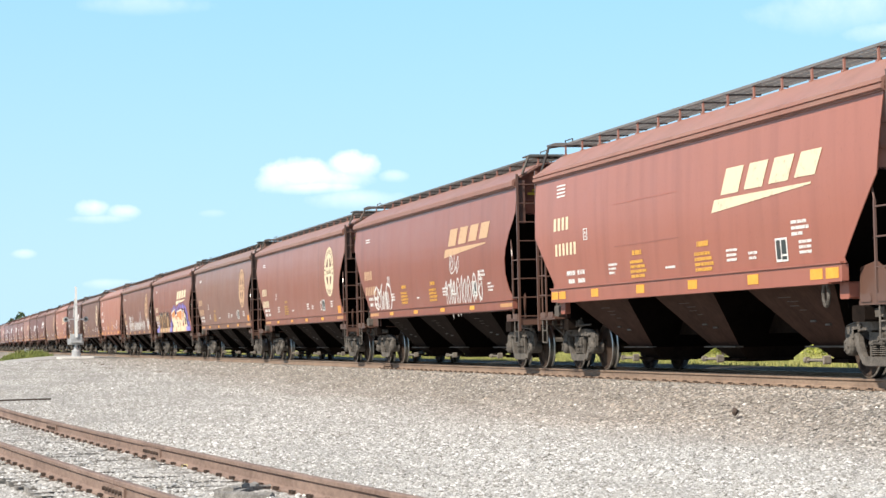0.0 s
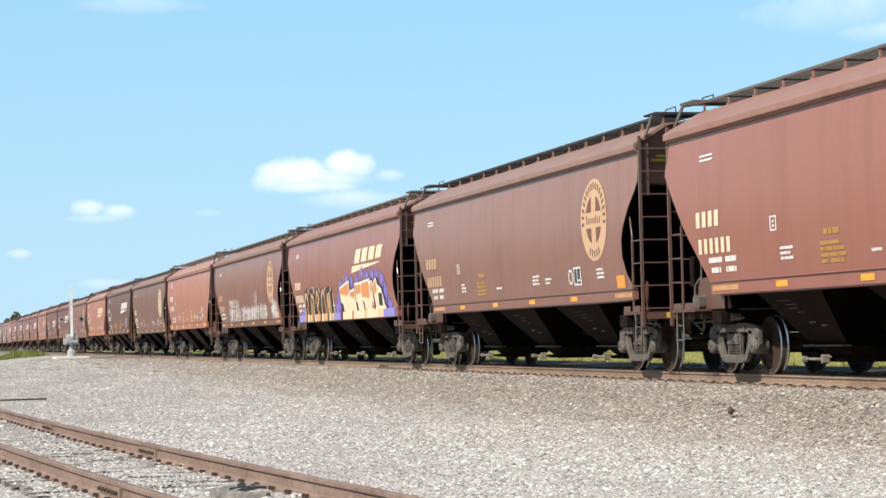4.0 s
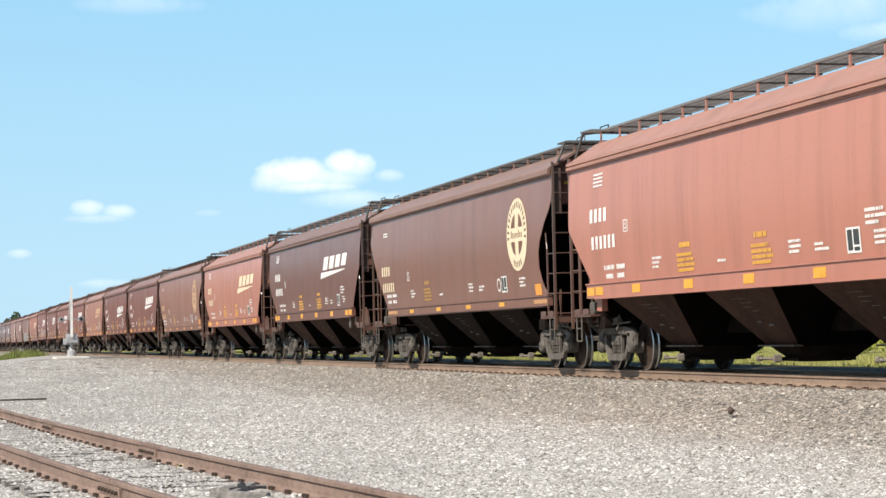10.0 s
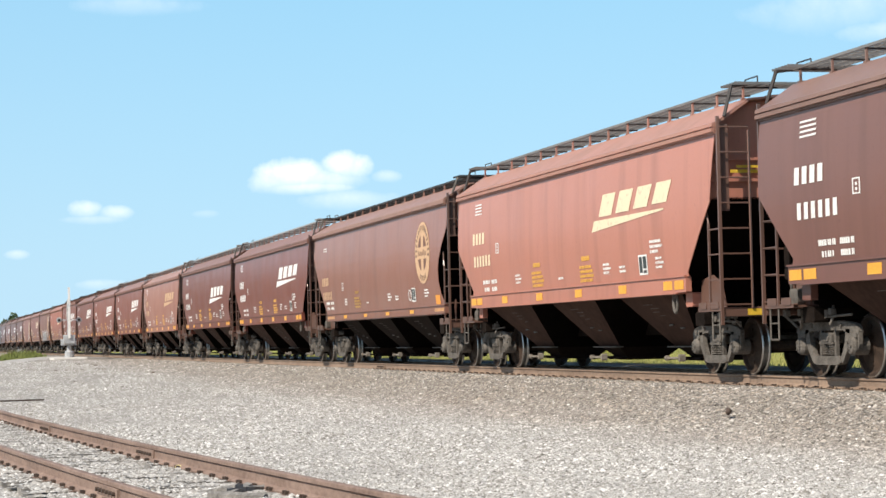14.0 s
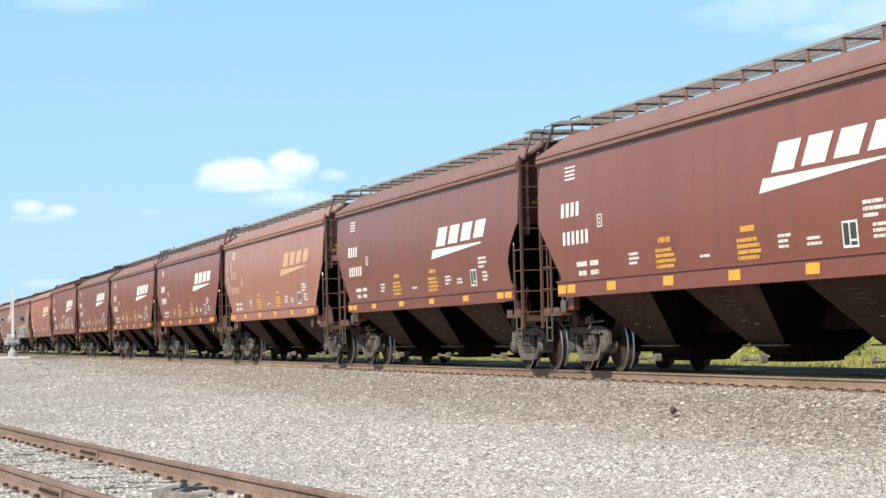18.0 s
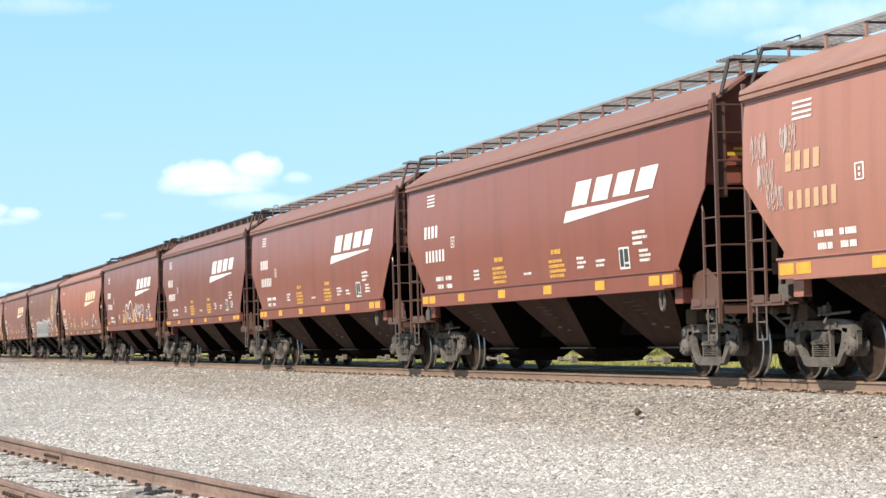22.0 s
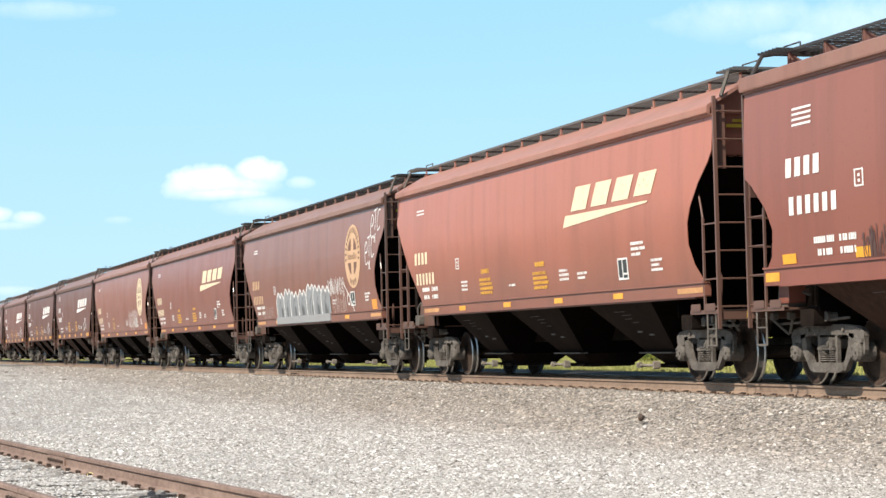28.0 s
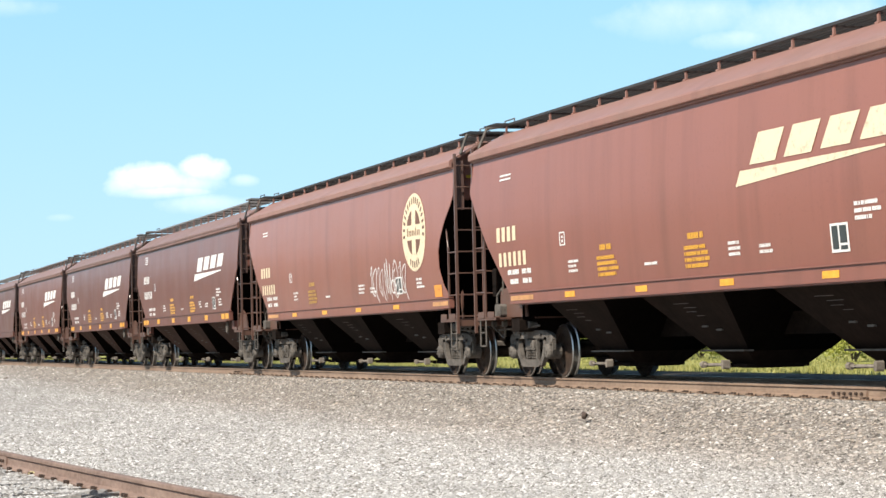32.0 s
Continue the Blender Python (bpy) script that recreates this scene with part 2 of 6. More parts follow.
def grating_material():
    m, nt, b = material("roof_grating", 0.55, 0.15)
    oi = nt.nodes.new("ShaderNodeObjectInfo")
    n = noise_of(nt, coords(nt), 3.0, 4)
    nt.links.new(blend(nt, ramp(nt, n, [(0.4, (0, 0, 0)), (0.7, (0.4, 0.4, 0.4))]), oi.outputs["Color"], (0.08, 0.07, 0.065)), b.inputs["Base Color"])
    return m


GALV = grating_material()
BLACKBAR = simple("dark_handrail", (0.02, 0.018, 0.018), (0.05, 0.042, 0.04), 0.6, scale=6, strength=0.1)
RAIL = simple("rusty_rail", (0.155, 0.104, 0.075), (0.285, 0.205, 0.150), 0.75, scale=2.5, stretch=(0.4, 1, 1))
RAILTOP = simple("worn_rail_head", (0.06, 0.052, 0.05), (0.14, 0.125, 0.12), 0.42, 0.9, scale=3, strength=0.05, stretch=(0.1, 1, 1))
OLDRAIL = simple("old_siding_rail", (0.13, 0.084, 0.066), (0.27, 0.192, 0.155), 0.8, scale=3, stretch=(0.4, 1, 1))
TIE = simple("weathered_tie", (0.07, 0.066, 0.060), (0.33, 0.315, 0.295), 0.9, scale=3, strength=0.6, stretch=(5, 0.6, 3))
SPIKE = simple("dark_spike", (0.03, 0.022, 0.018), (0.09, 0.06, 0.045), 0.8, scale=20)
CONCRETE = simple("pale_concrete", (0.48, 0.46, 0.43), (0.68, 0.66, 0.62), 0.9, scale=2)
SIGNALPAINT = simple("silver_signal_paint", (0.30, 0.31, 0.32), (0.50, 0.51, 0.52), 0.5, 0.2, scale=3, strength=0.1)
BLACKPAINT = simple("black_paint", (0.012, 0.012, 0.012), (0.03, 0.03, 0.03), 0.5, scale=5, strength=0.1)
WHITEPAINT = simple("white_paint", (0.66, 0.65, 0.62), (0.8, 0.8, 0.78), 0.5, scale=4, strength=0.1)
REFLECT = simple("yellow_reflective_tape", (0.62, 0.27, 0.02), (0.85, 0.42, 0.05), 0.35, scale=5, strength=0.05)
OLDTAPE = simple("faded_orange_tape", (0.34, 0.17, 0.07), (0.62, 0.33, 0.14), 0.5, scale=4, strength=0.05)
FAINT = simple("faint_grey_stencil", (0.06, 0.048, 0.042), (0.12, 0.10, 0.09), 0.8, scale=9, strength=0.0)
NOTICE = simple("yellow_notice_paint", (0.55, 0.34, 0.02), (0.75, 0.5, 0.05), 0.6, scale=9, strength=0.0)
STRAW = simple("pale_yellow_litter", (0.45, 0.38, 0.16), (0.62, 0.55, 0.30), 0.8, scale=30)
REDLENS = simple("dark_red_lens", (0.12, 0.01, 0.01), (0.2, 0.02, 0.02), 0.2, scale=5, strength=0.0)


def stone_material():
    m, nt, b = material("crushed_stone", 0.9)
    g = nt.nodes.new("ShaderNodeNewGeometry")
    tc = nt.nodes.new("ShaderNodeTexCoord")
    sep = nt.nodes.new("ShaderNodeSeparateXYZ")
    nt.links.new(tc.outputs["Object"], sep.inputs[0])
    light = ramp(nt, g.outputs["Random Per Island"], [(0.0, (0.10, 0.093, 0.082)), (0.15, (0.25, 0.235, 0.208)), (0.3, (0.315, 0.313, 0.305)), (0.55, (0.40, 0.385, 0.358)), (0.8, (0.485, 0.48, 0.465)), (1.0, (0.80, 0.79, 0.765))])
    dark = ramp(nt, g.outputs["Random Per Island"], [(0.0, (0.06, 0.053, 0.046)), (0.2, (0.172, 0.162, 0.152)), (0.4, (0.27, 0.23, 0.19)), (0.6, (0.305, 0.289, 0.268)), (0.8, (0.43, 0.365, 0.30)), (0.95, (0.47, 0.45, 0.42)), (1.0, (0.74, 0.72, 0.68))])
    n = noise_of(nt, coords(nt, (0.25, 1, 1), shift=False), 1.1, 4)
    mu = nt.nodes.new("ShaderNodeMath")
    mu.operation = "MULTIPLY_ADD"
    mu.inputs[1].default_value = 3.0
    nt.links.new(n, mu.inputs[0])
    nt.links.new(sep.outputs[1], mu.inputs[2])
    zone = nt.nodes.new("ShaderNodeMapRange")
    zone.inputs[1].default_value, zone.inputs[2].default_value = 9.4, 12.6
    nt.links.new(mu.outputs[0], zone.inputs[0])
    # packed, dusty stretches among clean pale stone, drawn out along the tracks
    dusty = noise_of(nt, coords(nt, (0.16, 0.7, 1), shift=False), 0.8, 5, 0.6)
    light = blend(nt, ramp(nt, dusty, [(0.46, (0, 0, 0)), (0.68, (0.5, 0.5, 0.5))]), light, (0.27, 0.261, 0.247))
    nt.links.new(blend(nt, zone.outputs[0], light, dark), b.inputs["Base Color"])
    bump(nt, b, noise_of(nt, tc.outputs["Object"], 60, 3), 0.4, 0.01)
    return m


def ground_material():
    m, nt, b = material("gravel_ground", 0.95)
    b.inputs["Specular IOR Level"].default_value = 0.08
    tc = nt.nodes.new("ShaderNodeTexCoord")
    sep = nt.nodes.new("ShaderNodeSeparateXYZ")
    nt.links.new(tc.outputs["Object"], sep.inputs[0])
    vor = add(nt, "ShaderNodeTexVoronoi", Scale=22.0)
    nt.links.new(tc.outputs["Object"], vor.inputs["Vector"])
    grain = nt.nodes.new("ShaderNodeSeparateColor")
    nt.links.new(vor.outputs["Color"], grain.inputs[0])
    light = ramp(nt, grain.outputs[0], [(0.0, (0.13, 0.12, 0.106)), (0.5, (0.33, 0.315, 0.288)), (1.0, (0.50, 0.486, 0.458))])
    dark = ramp(nt, grain.outputs[0], [(0.0, (0.08, 0.07, 0.06)), (0.5, (0.22, 0.20, 0.177)), (1.0, (0.38, 0.354, 0.32))])
    n = noise_of(nt, coords(nt, (0.25, 1, 1), shift=False), 1.1, 4)
    mu = nt.nodes.new("ShaderNodeMath")
    mu.operation = "MULTIPLY_ADD"
    mu.inputs[1].default_value = 3.0
    nt.links.new(n, mu.inputs[0])
    nt.links.new(sep.outputs[1], mu.inputs[2])

    def band(a, c, source=mu.outputs[0]):
        z = nt.nodes.new("ShaderNodeMapRange")
        z.inputs[1].default_value, z.inputs[2].default_value = a, c
        nt.links.new(source, z.inputs[0])
        return z.outputs[0]

    dusty = noise_of(nt, coords(nt, (0.16, 0.7, 1), shift=False), 0.8, 5, 0.6)
    light = blend(nt, ramp(nt, dusty, [(0.42, (0, 0, 0)), (0.66, (0.72, 0.72, 0.72))]), light, (0.26, 0.251, 0.237))
    col = blend(nt, band(9.4, 12.6), light, dark)
    # the train's shadow put into the ballast colour, between and beyond the main rails
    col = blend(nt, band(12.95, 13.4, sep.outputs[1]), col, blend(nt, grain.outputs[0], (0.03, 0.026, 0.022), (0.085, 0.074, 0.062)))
    far = band(-55, -95, sep.outputs[0])
    plain = ramp(nt, noise_of(nt, coords(nt, (0.2, 1, 1), shift=False), 0.5, 6), [(0.3, (0.21, 0.195, 0.175)), (0.7, (0.33, 0.312, 0.288))])
    col = blend(nt, blend(nt, 1.0, far, (0.5, 0.5, 0.5), "MULTIPLY"), col, plain)
    big = noise_of(nt, coords(nt, (0.3, 1, 1), shift=False), 0.35, 5)
    col = blend(nt, ramp(nt, big, [(0.45, (0, 0, 0)), (0.7, (0.3, 0.3, 0.3))]), col, (0.27, 0.245, 0.215))
    grass = ramp(nt, noise_of(nt, coords(nt, (1, 1, 1), shift=False), 0.4, 6, 0.65), [(0.25, (0.16, 0.17, 0.045)), (0.5, (0.28, 0.28, 0.08)), (0.75, (0.42, 0.39, 0.16))])
    col = blend(nt, band(20.0, 21.5), col, grass)
    nt.links.new(col, b.inputs["Base Color"])
    bump(nt, b, vor.outputs["Distance"], 0.7, 0.03)
    return m


STONE, GROUND = stone_material(), ground_material()
GRASS = simple("sunlit_grass", (0.17, 0.18, 0.045), (0.40, 0.38, 0.14), 0.8, scale=0.8, strength=0)
VERGE = simple("verge_grass_blades", (0.11, 0.15, 0.03), (0.30, 0.33, 0.10), 0.8, scale=0.8, strength=0)
LEAF = simple("bright_shrub_leaves", (0.20, 0.235, 0.03), (0.46, 0.47, 0.10), 0.7, scale=1.2, strength=0)
DARKLEAF = simple("distant_tree_leaves", (0.03, 0.055, 0.02), (0.08, 0.12, 0.04), 0.8, scale=1.2, strength=0)
BARK = simple("grey_bark", (0.08, 0.06, 0.045), (0.18, 0.14, 0.11), 0.9, scale=4)
PAVING = simple("worn_asphalt", (0.26, 0.25, 0.235), (0.42, 0.40, 0.375), 0.9, scale=1.2)


# ---- mesh helpers ----
def mesh_object(name, verts, faces, mats, parent=None, label="", smooth=False, face_mats=None):
    me = bpy.data.meshes.new(name)
    me.from_pydata([tuple(v) for v in verts], [], faces)
    for mt in (mats if isinstance(mats, (list, tuple)) else [mats]):
        me.materials.append(mt)
    if face_mats is not None:
        me.polygons.foreach_set("material_index", face_mats)
    if smooth:
        me.polygons.foreach_set("use_smooth", [True] * len(me.polygons))
    me.update()
    ob = new(name, me)
    ob.parent = parent
    if label:
        tagged(ob, label=label)
    return ob


class Shape:
    """Collects boxes, tubes, plates and sweeps into one mesh."""

    def __init__(self):
        self.v, self.f, self.m = [], [], []

    def take(self, verts, faces, mat=0):
        k = len(self.v)
        self.v += [tuple(p) for p in verts]
        self.f += [tuple(i + k for i in f) for f in faces]
        self.m += [mat] * len(faces)
        return self

    def box(self, x0, x1, y0, y1, z0, z1, mat=0, bev=0.0):
        if bev:
            return self.plate([(x0 + bev, z0), (x1 - bev, z0), (x1, z0 + bev), (x1, z1 - bev), (x1 - bev, z1), (x0 + bev, z1), (x0, z1 - bev), (x0, z0 + bev)], y0, y1, mat)
        return self.take([(x0, y0, z0), (x1, y0, z0), (x1, y1, z0), (x0, y1, z0), (x0, y0, z1), (x1, y0, z1), (x1, y1, z1), (x0, y1, z1)],
                         [(0, 3, 2, 1), (4, 5, 6, 7), (0, 1, 5, 4), (1, 2, 6, 5), (2, 3, 7, 6), (3, 0, 4, 7)], mat)

    def plate(self, outline, y0, y1, mat=0):
        """A flat outline in x and z (counter-clockwise seen from -y), from y0 to y1."""
        n = len(outline)
        v = [(x, y0, z) for x, z in outline] + [(x, y1, z) for x, z in outline]
        f = [tuple(range(n)), tuple(range(2 * n - 1, n - 1, -1))] + [((i + 1) % n, i, n + i, n + (i + 1) % n) for i in range(n)]
        return self.take(v, f, mat)

    def bar(self, a, b, r=0.015, sides=6, mat=0):
        a, b = Vector(a), Vector(b)
        d = (b - a).normalized()
        u = d.cross(Vector((0, 0, 1)) if abs(d.z) < 0.9 else Vector((1, 0, 0))).normalized()
        w = d.cross(u)
        ring = [(math.cos(2 * math.pi * (i + 0.5) / sides), math.sin(2 * math.pi * (i + 0.5) / sides)) for i in range(sides)]
        v = [a + u * (c * r) + w * (s * r) for c, s in ring] + [b + u * (c * r) + w * (s * r) for c, s in ring]
        f = [(i, (i + 1) % sides, sides + (i + 1) % sides, sides + i) for i in range(sides)]
        f += [tuple(range(sides - 1, -1, -1)), tuple(range(sides, 2 * sides))]
        return self.take(v, f, mat)

    def path(self, points, r=0.015, sides=6, mat=0):
        for a, b in zip(points, points[1:]):
            self.bar(a, b, r, sides, mat)
        return self

    def lathe(self, profile, axis_x, axis_z, sides=28, mats=None):
        """Profile of (y, radius) turned round the line x = axis_x, z = axis_z."""
        n = len(profile)
        v = [(axis_x + r * math.cos(2 * math.pi * k / sides), y, axis_z + r * math.sin(2 * math.pi * k / sides)) for y, r in profile for k in range(sides)]
        base = len(self.v)
        self.v += v
        for i in range(n - 1):
            for k in range(sides):
                self.f.append((base + i * sides + k, base + i * sides + (k + 1) % sides, base + (i + 1) * sides + (k + 1) % sides, base + (i + 1) * sides + k))
                self.m.append(mats[i] if mats else 0)
        self.f.append(tuple(base + k for k in range(sides)))
        self.f.append(tuple(base + (n - 1) * sides + k for k in range(sides - 1, -1, -1)))
        self.m += [mats[0] if mats else 0, mats[-1] if mats else 0]
        return self

    def lathe_z(self, profile, sides=14):
        n, base = len(profile), len(self.v)
        self.v += [(r * math.cos(2 * math.pi * k / sides), r * math.sin(2 * math.pi * k / sides), z) for z, r in profile for k in range(sides)]
        for i in range(n - 1):
            for k in range(sides):
                self.f.append((base + i * sides + k, base + i * sides + (k + 1) % sides, base + (i + 1) * sides + (k + 1) % sides, base + (i + 1) * sides + k))
                self.m.append(0)
        self.f += [tuple(base + k for k in range(sides - 1, -1, -1)), tuple(base + (n - 1) * sides + k for k in range(sides))]
        self.m += [0, 0]
        return self

    def sweep(self, section, points, mat=0, top=None, top_mat=0):
        """A closed section of (side, up) along points (x, y, z) that run roughly along x."""
        n, base = len(section), len(self.v)
        pts = [Vector(p) for p in points]
        for i, p in enumerate(pts):
            d = (pts[min(i + 1, len(pts) - 1)] - pts[max(i - 1, 0)]).normalized()
            side = Vector((-d.y, d.x, 0)).normalized()
            self.v += [tuple(p + side * s + Vector((0, 0, u))) for s, u in section]
        for i in range(len(pts) - 1):
            for k in range(n):
                a, b = base + i * n + k, base + i * n + (k + 1) % n
                self.f.append((a, b, b + n, a + n))
                self.m.append(top_mat if top and k in top else mat)
        self.f += [tuple(base + k for k in range(n)), tuple(base + (len(pts) - 1) * n + k for k in range(n - 1, -1, -1))]
        self.m += [mat, mat]
        return self

    def part(self, name, mats, parent=None, label="", smooth=False):
        ob = mesh_object(name, self.v, self.f, mats, parent, label, smooth, self.m)
        bm = bmesh.new()
        bm.from_mesh(ob.data)
        bmesh.ops.recalc_face_normals(bm, faces=bm.faces)
        bm.to_mesh(ob.data)
        bm.free()
        return ob


# ---- the ground ----
def ground_height(x, y):
    """Level gravel, the raised bed of the main line, a field behind it that lies lower."""
    rise = min(max((-50 - x) / 85, 0), 1)
    side = min(max((y - 2.5) / 6, 0), 1)
    rise *= 1 - min(max((-105 - x) / 30, 0), 1) * (1 - side)
    near = -0.64 + 0.535 * rise - 0.8 * min(max((-165 - x) / 40, 0), 1)
    d = y - LINE_Y
    if d < -1.55:
        k = min(max((-1.55 - d) / 2.1, 0), 1)
        k = k * k * (3 - 2 * k)
        return -0.19 * (1 - k) + near * k
    if d < 4.6:
        return -0.19 + 0.09 * min(max((d - 1.4) / 2.2, 0), 1)
    k = min((d - 4.6) / 14, 1)
    return -0.10 * (1 - k) - 0.62 * k


def build_ground():
    xs = [-3000, -1500, -800, -500, -350, -260, -200, -170] + [-150 + 2 * i for i in range(0, 25)] + [-100 + 1.0 * i for i in range(0, 121)] + [30, 60, 150, 400, 1200, 3000]
    ys = [-3000, -900, -300, -100, -40, -15, -6] + [-3 + 0.5 * i for i in range(26)] + [10 + 0.25 * i for i in range(50)] + [23, 25, 28, 32, 40, 60, 100, 200, 400, 900, 3000]
    v = []
    for x in xs:
        for y in ys:
            z = ground_height(x, y)
            if -110 < x < 30 and -3 < y < 10.5:
                z += 0.014 * math.sin(0.55 * x + 0.4 * y) * math.sin(0.8 * y - 0.2 * x)
            v.append((x, y, z))
    n = len(ys)
    f = [(i * n + j, (i + 1) * n + j, (i + 1) * n + j + 1, i * n + j + 1) for i in range(len(xs) - 1) for j in range(n - 1)]
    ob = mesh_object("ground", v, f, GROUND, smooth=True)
    tagged(ob, label="pale gravel yard with grey ballast and a grass field beyond", category="ground", kind="structure")


build_ground()
# ---- tracks ----
RAIL_SECTION = [(-0.07, -0.172), (0.07, -0.172), (0.07, -0.156), (0.018, -0.128), (0.014, -0.052), (0.036, -0.038), (0.036, -0.008),
                (0.026, 0.0), (-0.026, 0.0), (-0.036, -0.008), (-0.036, -0.038), (-0.014, -0.052), (-0.018, -0.128), (-0.07, -0.156)]
SIDING_C, SIDING_R, SIDING_Z = (-70.5, 530.0), 529.6, -0.42


def siding_point(x, offset):
    """A place on the siding's curve; offset: metres nearer the camera than its far rail."""
    r = SIDING_R + offset
    a = math.asin((x - SIDING_C[0]) / r)
    return SIDING_C[0] + r * math.sin(a), SIDING_C[1] - r * math.cos(a), a


def build_tracks():
    for name, dy, x0, x1 in (("near_rail", -0.7525, -420, 60), ("far_rail", 0.7525, -420, 60)):
        s = Shape().sweep(RAIL_SECTION, [(x, LINE_Y + dy, 0) for x in range(x0, x1 + 1, 12)], 0, (6, 7, 8), 1)
        ob = s.part("rail", [RAIL, RAILTOP])
        tagged(ob, label="rust brown steel rail of the main line on ballast", category="rail", group="main line rails", kind="structure")
        if dy < 0:
            for xj in (-23.4, -59.1):
                s = Shape().box(-0.45, 0.45, -0.05, -0.02, -0.142, -0.056, bev=0.012)
                for q in (-0.36, -0.22, -0.08, 0.08, 0.22, 0.36):
                    s.bar((q, -0.045, -0.10), (q, -0.085, -0.10), 0.02, 6, 1)
                s.part("joint_bar", [RAIL, SPIKE], ob).matrix_basis = pose(xj, LINE_Y + dy, 0)
    for k, off in enumerate((0.0, 1.505)):
        pts = []
        for i in range(45):
            x, y, a = siding_point(-75 + 2 * i, off)
            pts.append((x, y, SIDING_Z))
        ob = Shape().sweep(RAIL_SECTION, pts).part("siding_rail", [OLDRAIL])
        tagged(ob, label="old rusty brown siding rail with joint bars and spikes", category="rail", group="siding rails")
        for xj in ((-31.6, -23.6, -11.5) if k == 0 else (-29.6, -17.6, -5.6)):
            x, y, a = siding_point(xj, off)
            s = Shape()
            for side in (-1, 1):
                s.box(-0.45, 0.45, side * 0.012, side * 0.04, -0.14, -0.045, bev=0.01)
                for b in (-0.36, -0.22, -0.08, 0.08, 0.22, 0.36):
                    s.bar((b, side * 0.03, -0.092), (b, side * 0.07, -0.092), 0.018, 6, 1)
            s.box(-0.006, 0.006, -0.037, 0.037, -0.04, 0.001)
            j = s.part("joint_bar", [OLDRAIL, SPIKE], ob)
            j.matrix_basis = pose(x, y, SIDING_Z, 0, 0, math.degrees(a))


build_tracks()

# ---- covered hopper cars ----
HALF_W = 1.62
KINDS = {
    # eave length, side outline: x from the left eave against z, for both ends, bulge of the side, truck place from each end
    "round": dict(length=17.05, left=[(3.95, 0.0), (3.32, -0.12), (2.9, 0.25), (2.35, 0.75), (1.9, 1.25), (1.47, 1.70), (1.28, 1.80)],
                  right=[(3.95, 0.0), (3.36, 0.02), (3.2, 0.16), (2.94, 0.50), (2.6, 0.83), (2.35, 0.96), (2.05, 0.97), (1.75, 0.80), (1.47, 0.48), (1.28, 0.45)],
                  bulge=0.07, truck=1.42, truck_r=1.68, eave=3.92, bottom=1.28, sill=0.19),
    "angled": dict(length=16.1, left=[(3.95, 0.0), (2.7, -0.04), (1.72, 1.08), (1.60, 1.0), (1.36, 0.93)],
                   right=[(3.95, 0.05), (2.75, 0.28), (1.68, 1.44), (1.60, 1.42), (1.36, 1.48)],
                   bulge=0.06, truck=1.05, truck_r=1.52, eave=3.87, bottom=1.36, sill=0.25),
    "notched": dict(length=15.75, left=[(3.95, 0.0), (2.9, -0.05), (2.3, 0.5), (1.72, 1.1), (1.36, 1.05)],
                    right=[(3.95, 0.0), (2.85, 0.02), (2.75, 0.2), (2.4, 0.62), (2.1, 0.80), (1.75, 0.72), (1.6, 0.55), (1.36, 0.5)],
                    bulge=0.06, truck=1.0, truck_r=1.25, eave=3.90, bottom=1.36, sill=0.22),
}

KINDS["stepped"] = dict(KINDS["notched"], left=KINDS["notched"]["right"], right=KINDS["notched"]["left"], length=15.7, truck=1.25, truck_r=1.0)
KINDS["flat_roofed"] = dict(KINDS["stepped"], eave=4.07)
KINDS["short"] = dict(KINDS["round"], length=16.55, truck_r=1.45)
ROUND = ("round", "short")


OVER = ((1.85, 1.85), (0.95, 1.45))   # how far the end hoppers reach out at the sill: angled and round cars


def along(table, z):
    """The inset at height z, by straight lines through a table of (z, inset)."""
    for (z0, a0), (z1, a1) in zip(table, table[1:]):
        if z >= z1:
            k = (z0 - z) / (z0 - z1)
            return a0 + (a1 - a0) * min(max(k, 0), 1)
    return table[-1][1]


def side_y(kind, z):
    """How far the side sheet stands from the centre line at height z."""
    k = KINDS[kind]
    u = (z - k["bottom"]) / (k["eave"] - k["bottom"])
    return HALF_W - k["bulge"] * 1.0 * (2 * u - 1.15) ** 2


def side_sheet(kind, near):
    k = KINDS[kind]
    L, top, bot = k["length"], k["eave"], k["bottom"] + k["sill"]
    zs = sorted({top, bot, *[z for z, _ in k["left"] if bot < z < top], *[z for z, _ in k["right"] if bot < z < top], *[bot + (top - bot) * i / 10 for i in range(11)]}, reverse=True)
    cols, v, f = 14, [], []
    for inner in (0, 1):
        for z in zs:
            a, b = along(k["left"], z) - L / 2, L / 2 - along(k["right"], z)
            y = (side_y(kind, z) - 0.012 * inner) * (-1 if near else 1)
            v += [(a + (b - a) * c / cols, y, z) for c in range(cols + 1)]
    n, rows = cols + 1, len(zs)
    for inner in (0, 1):
        o = inner * n * rows
        f += [(o + r * n + c, o + r * n + c + 1, o + (r + 1) * n + c + 1, o + (r + 1) * n + c) for r in range(rows - 1) for c in range(cols)]
    o = n * rows
    for r in range(rows - 1):
        for c in (0, cols):
            f.append((r * n + c, (r + 1) * n + c, o + (r + 1) * n + c, o + r * n + c))
    for c in range(cols):
        for r in (0, rows - 1):
            f.append((r * n + c, r * n + c + 1, o + r * n + c + 1, o + r * n + c))
    return Shape().take(v, f)


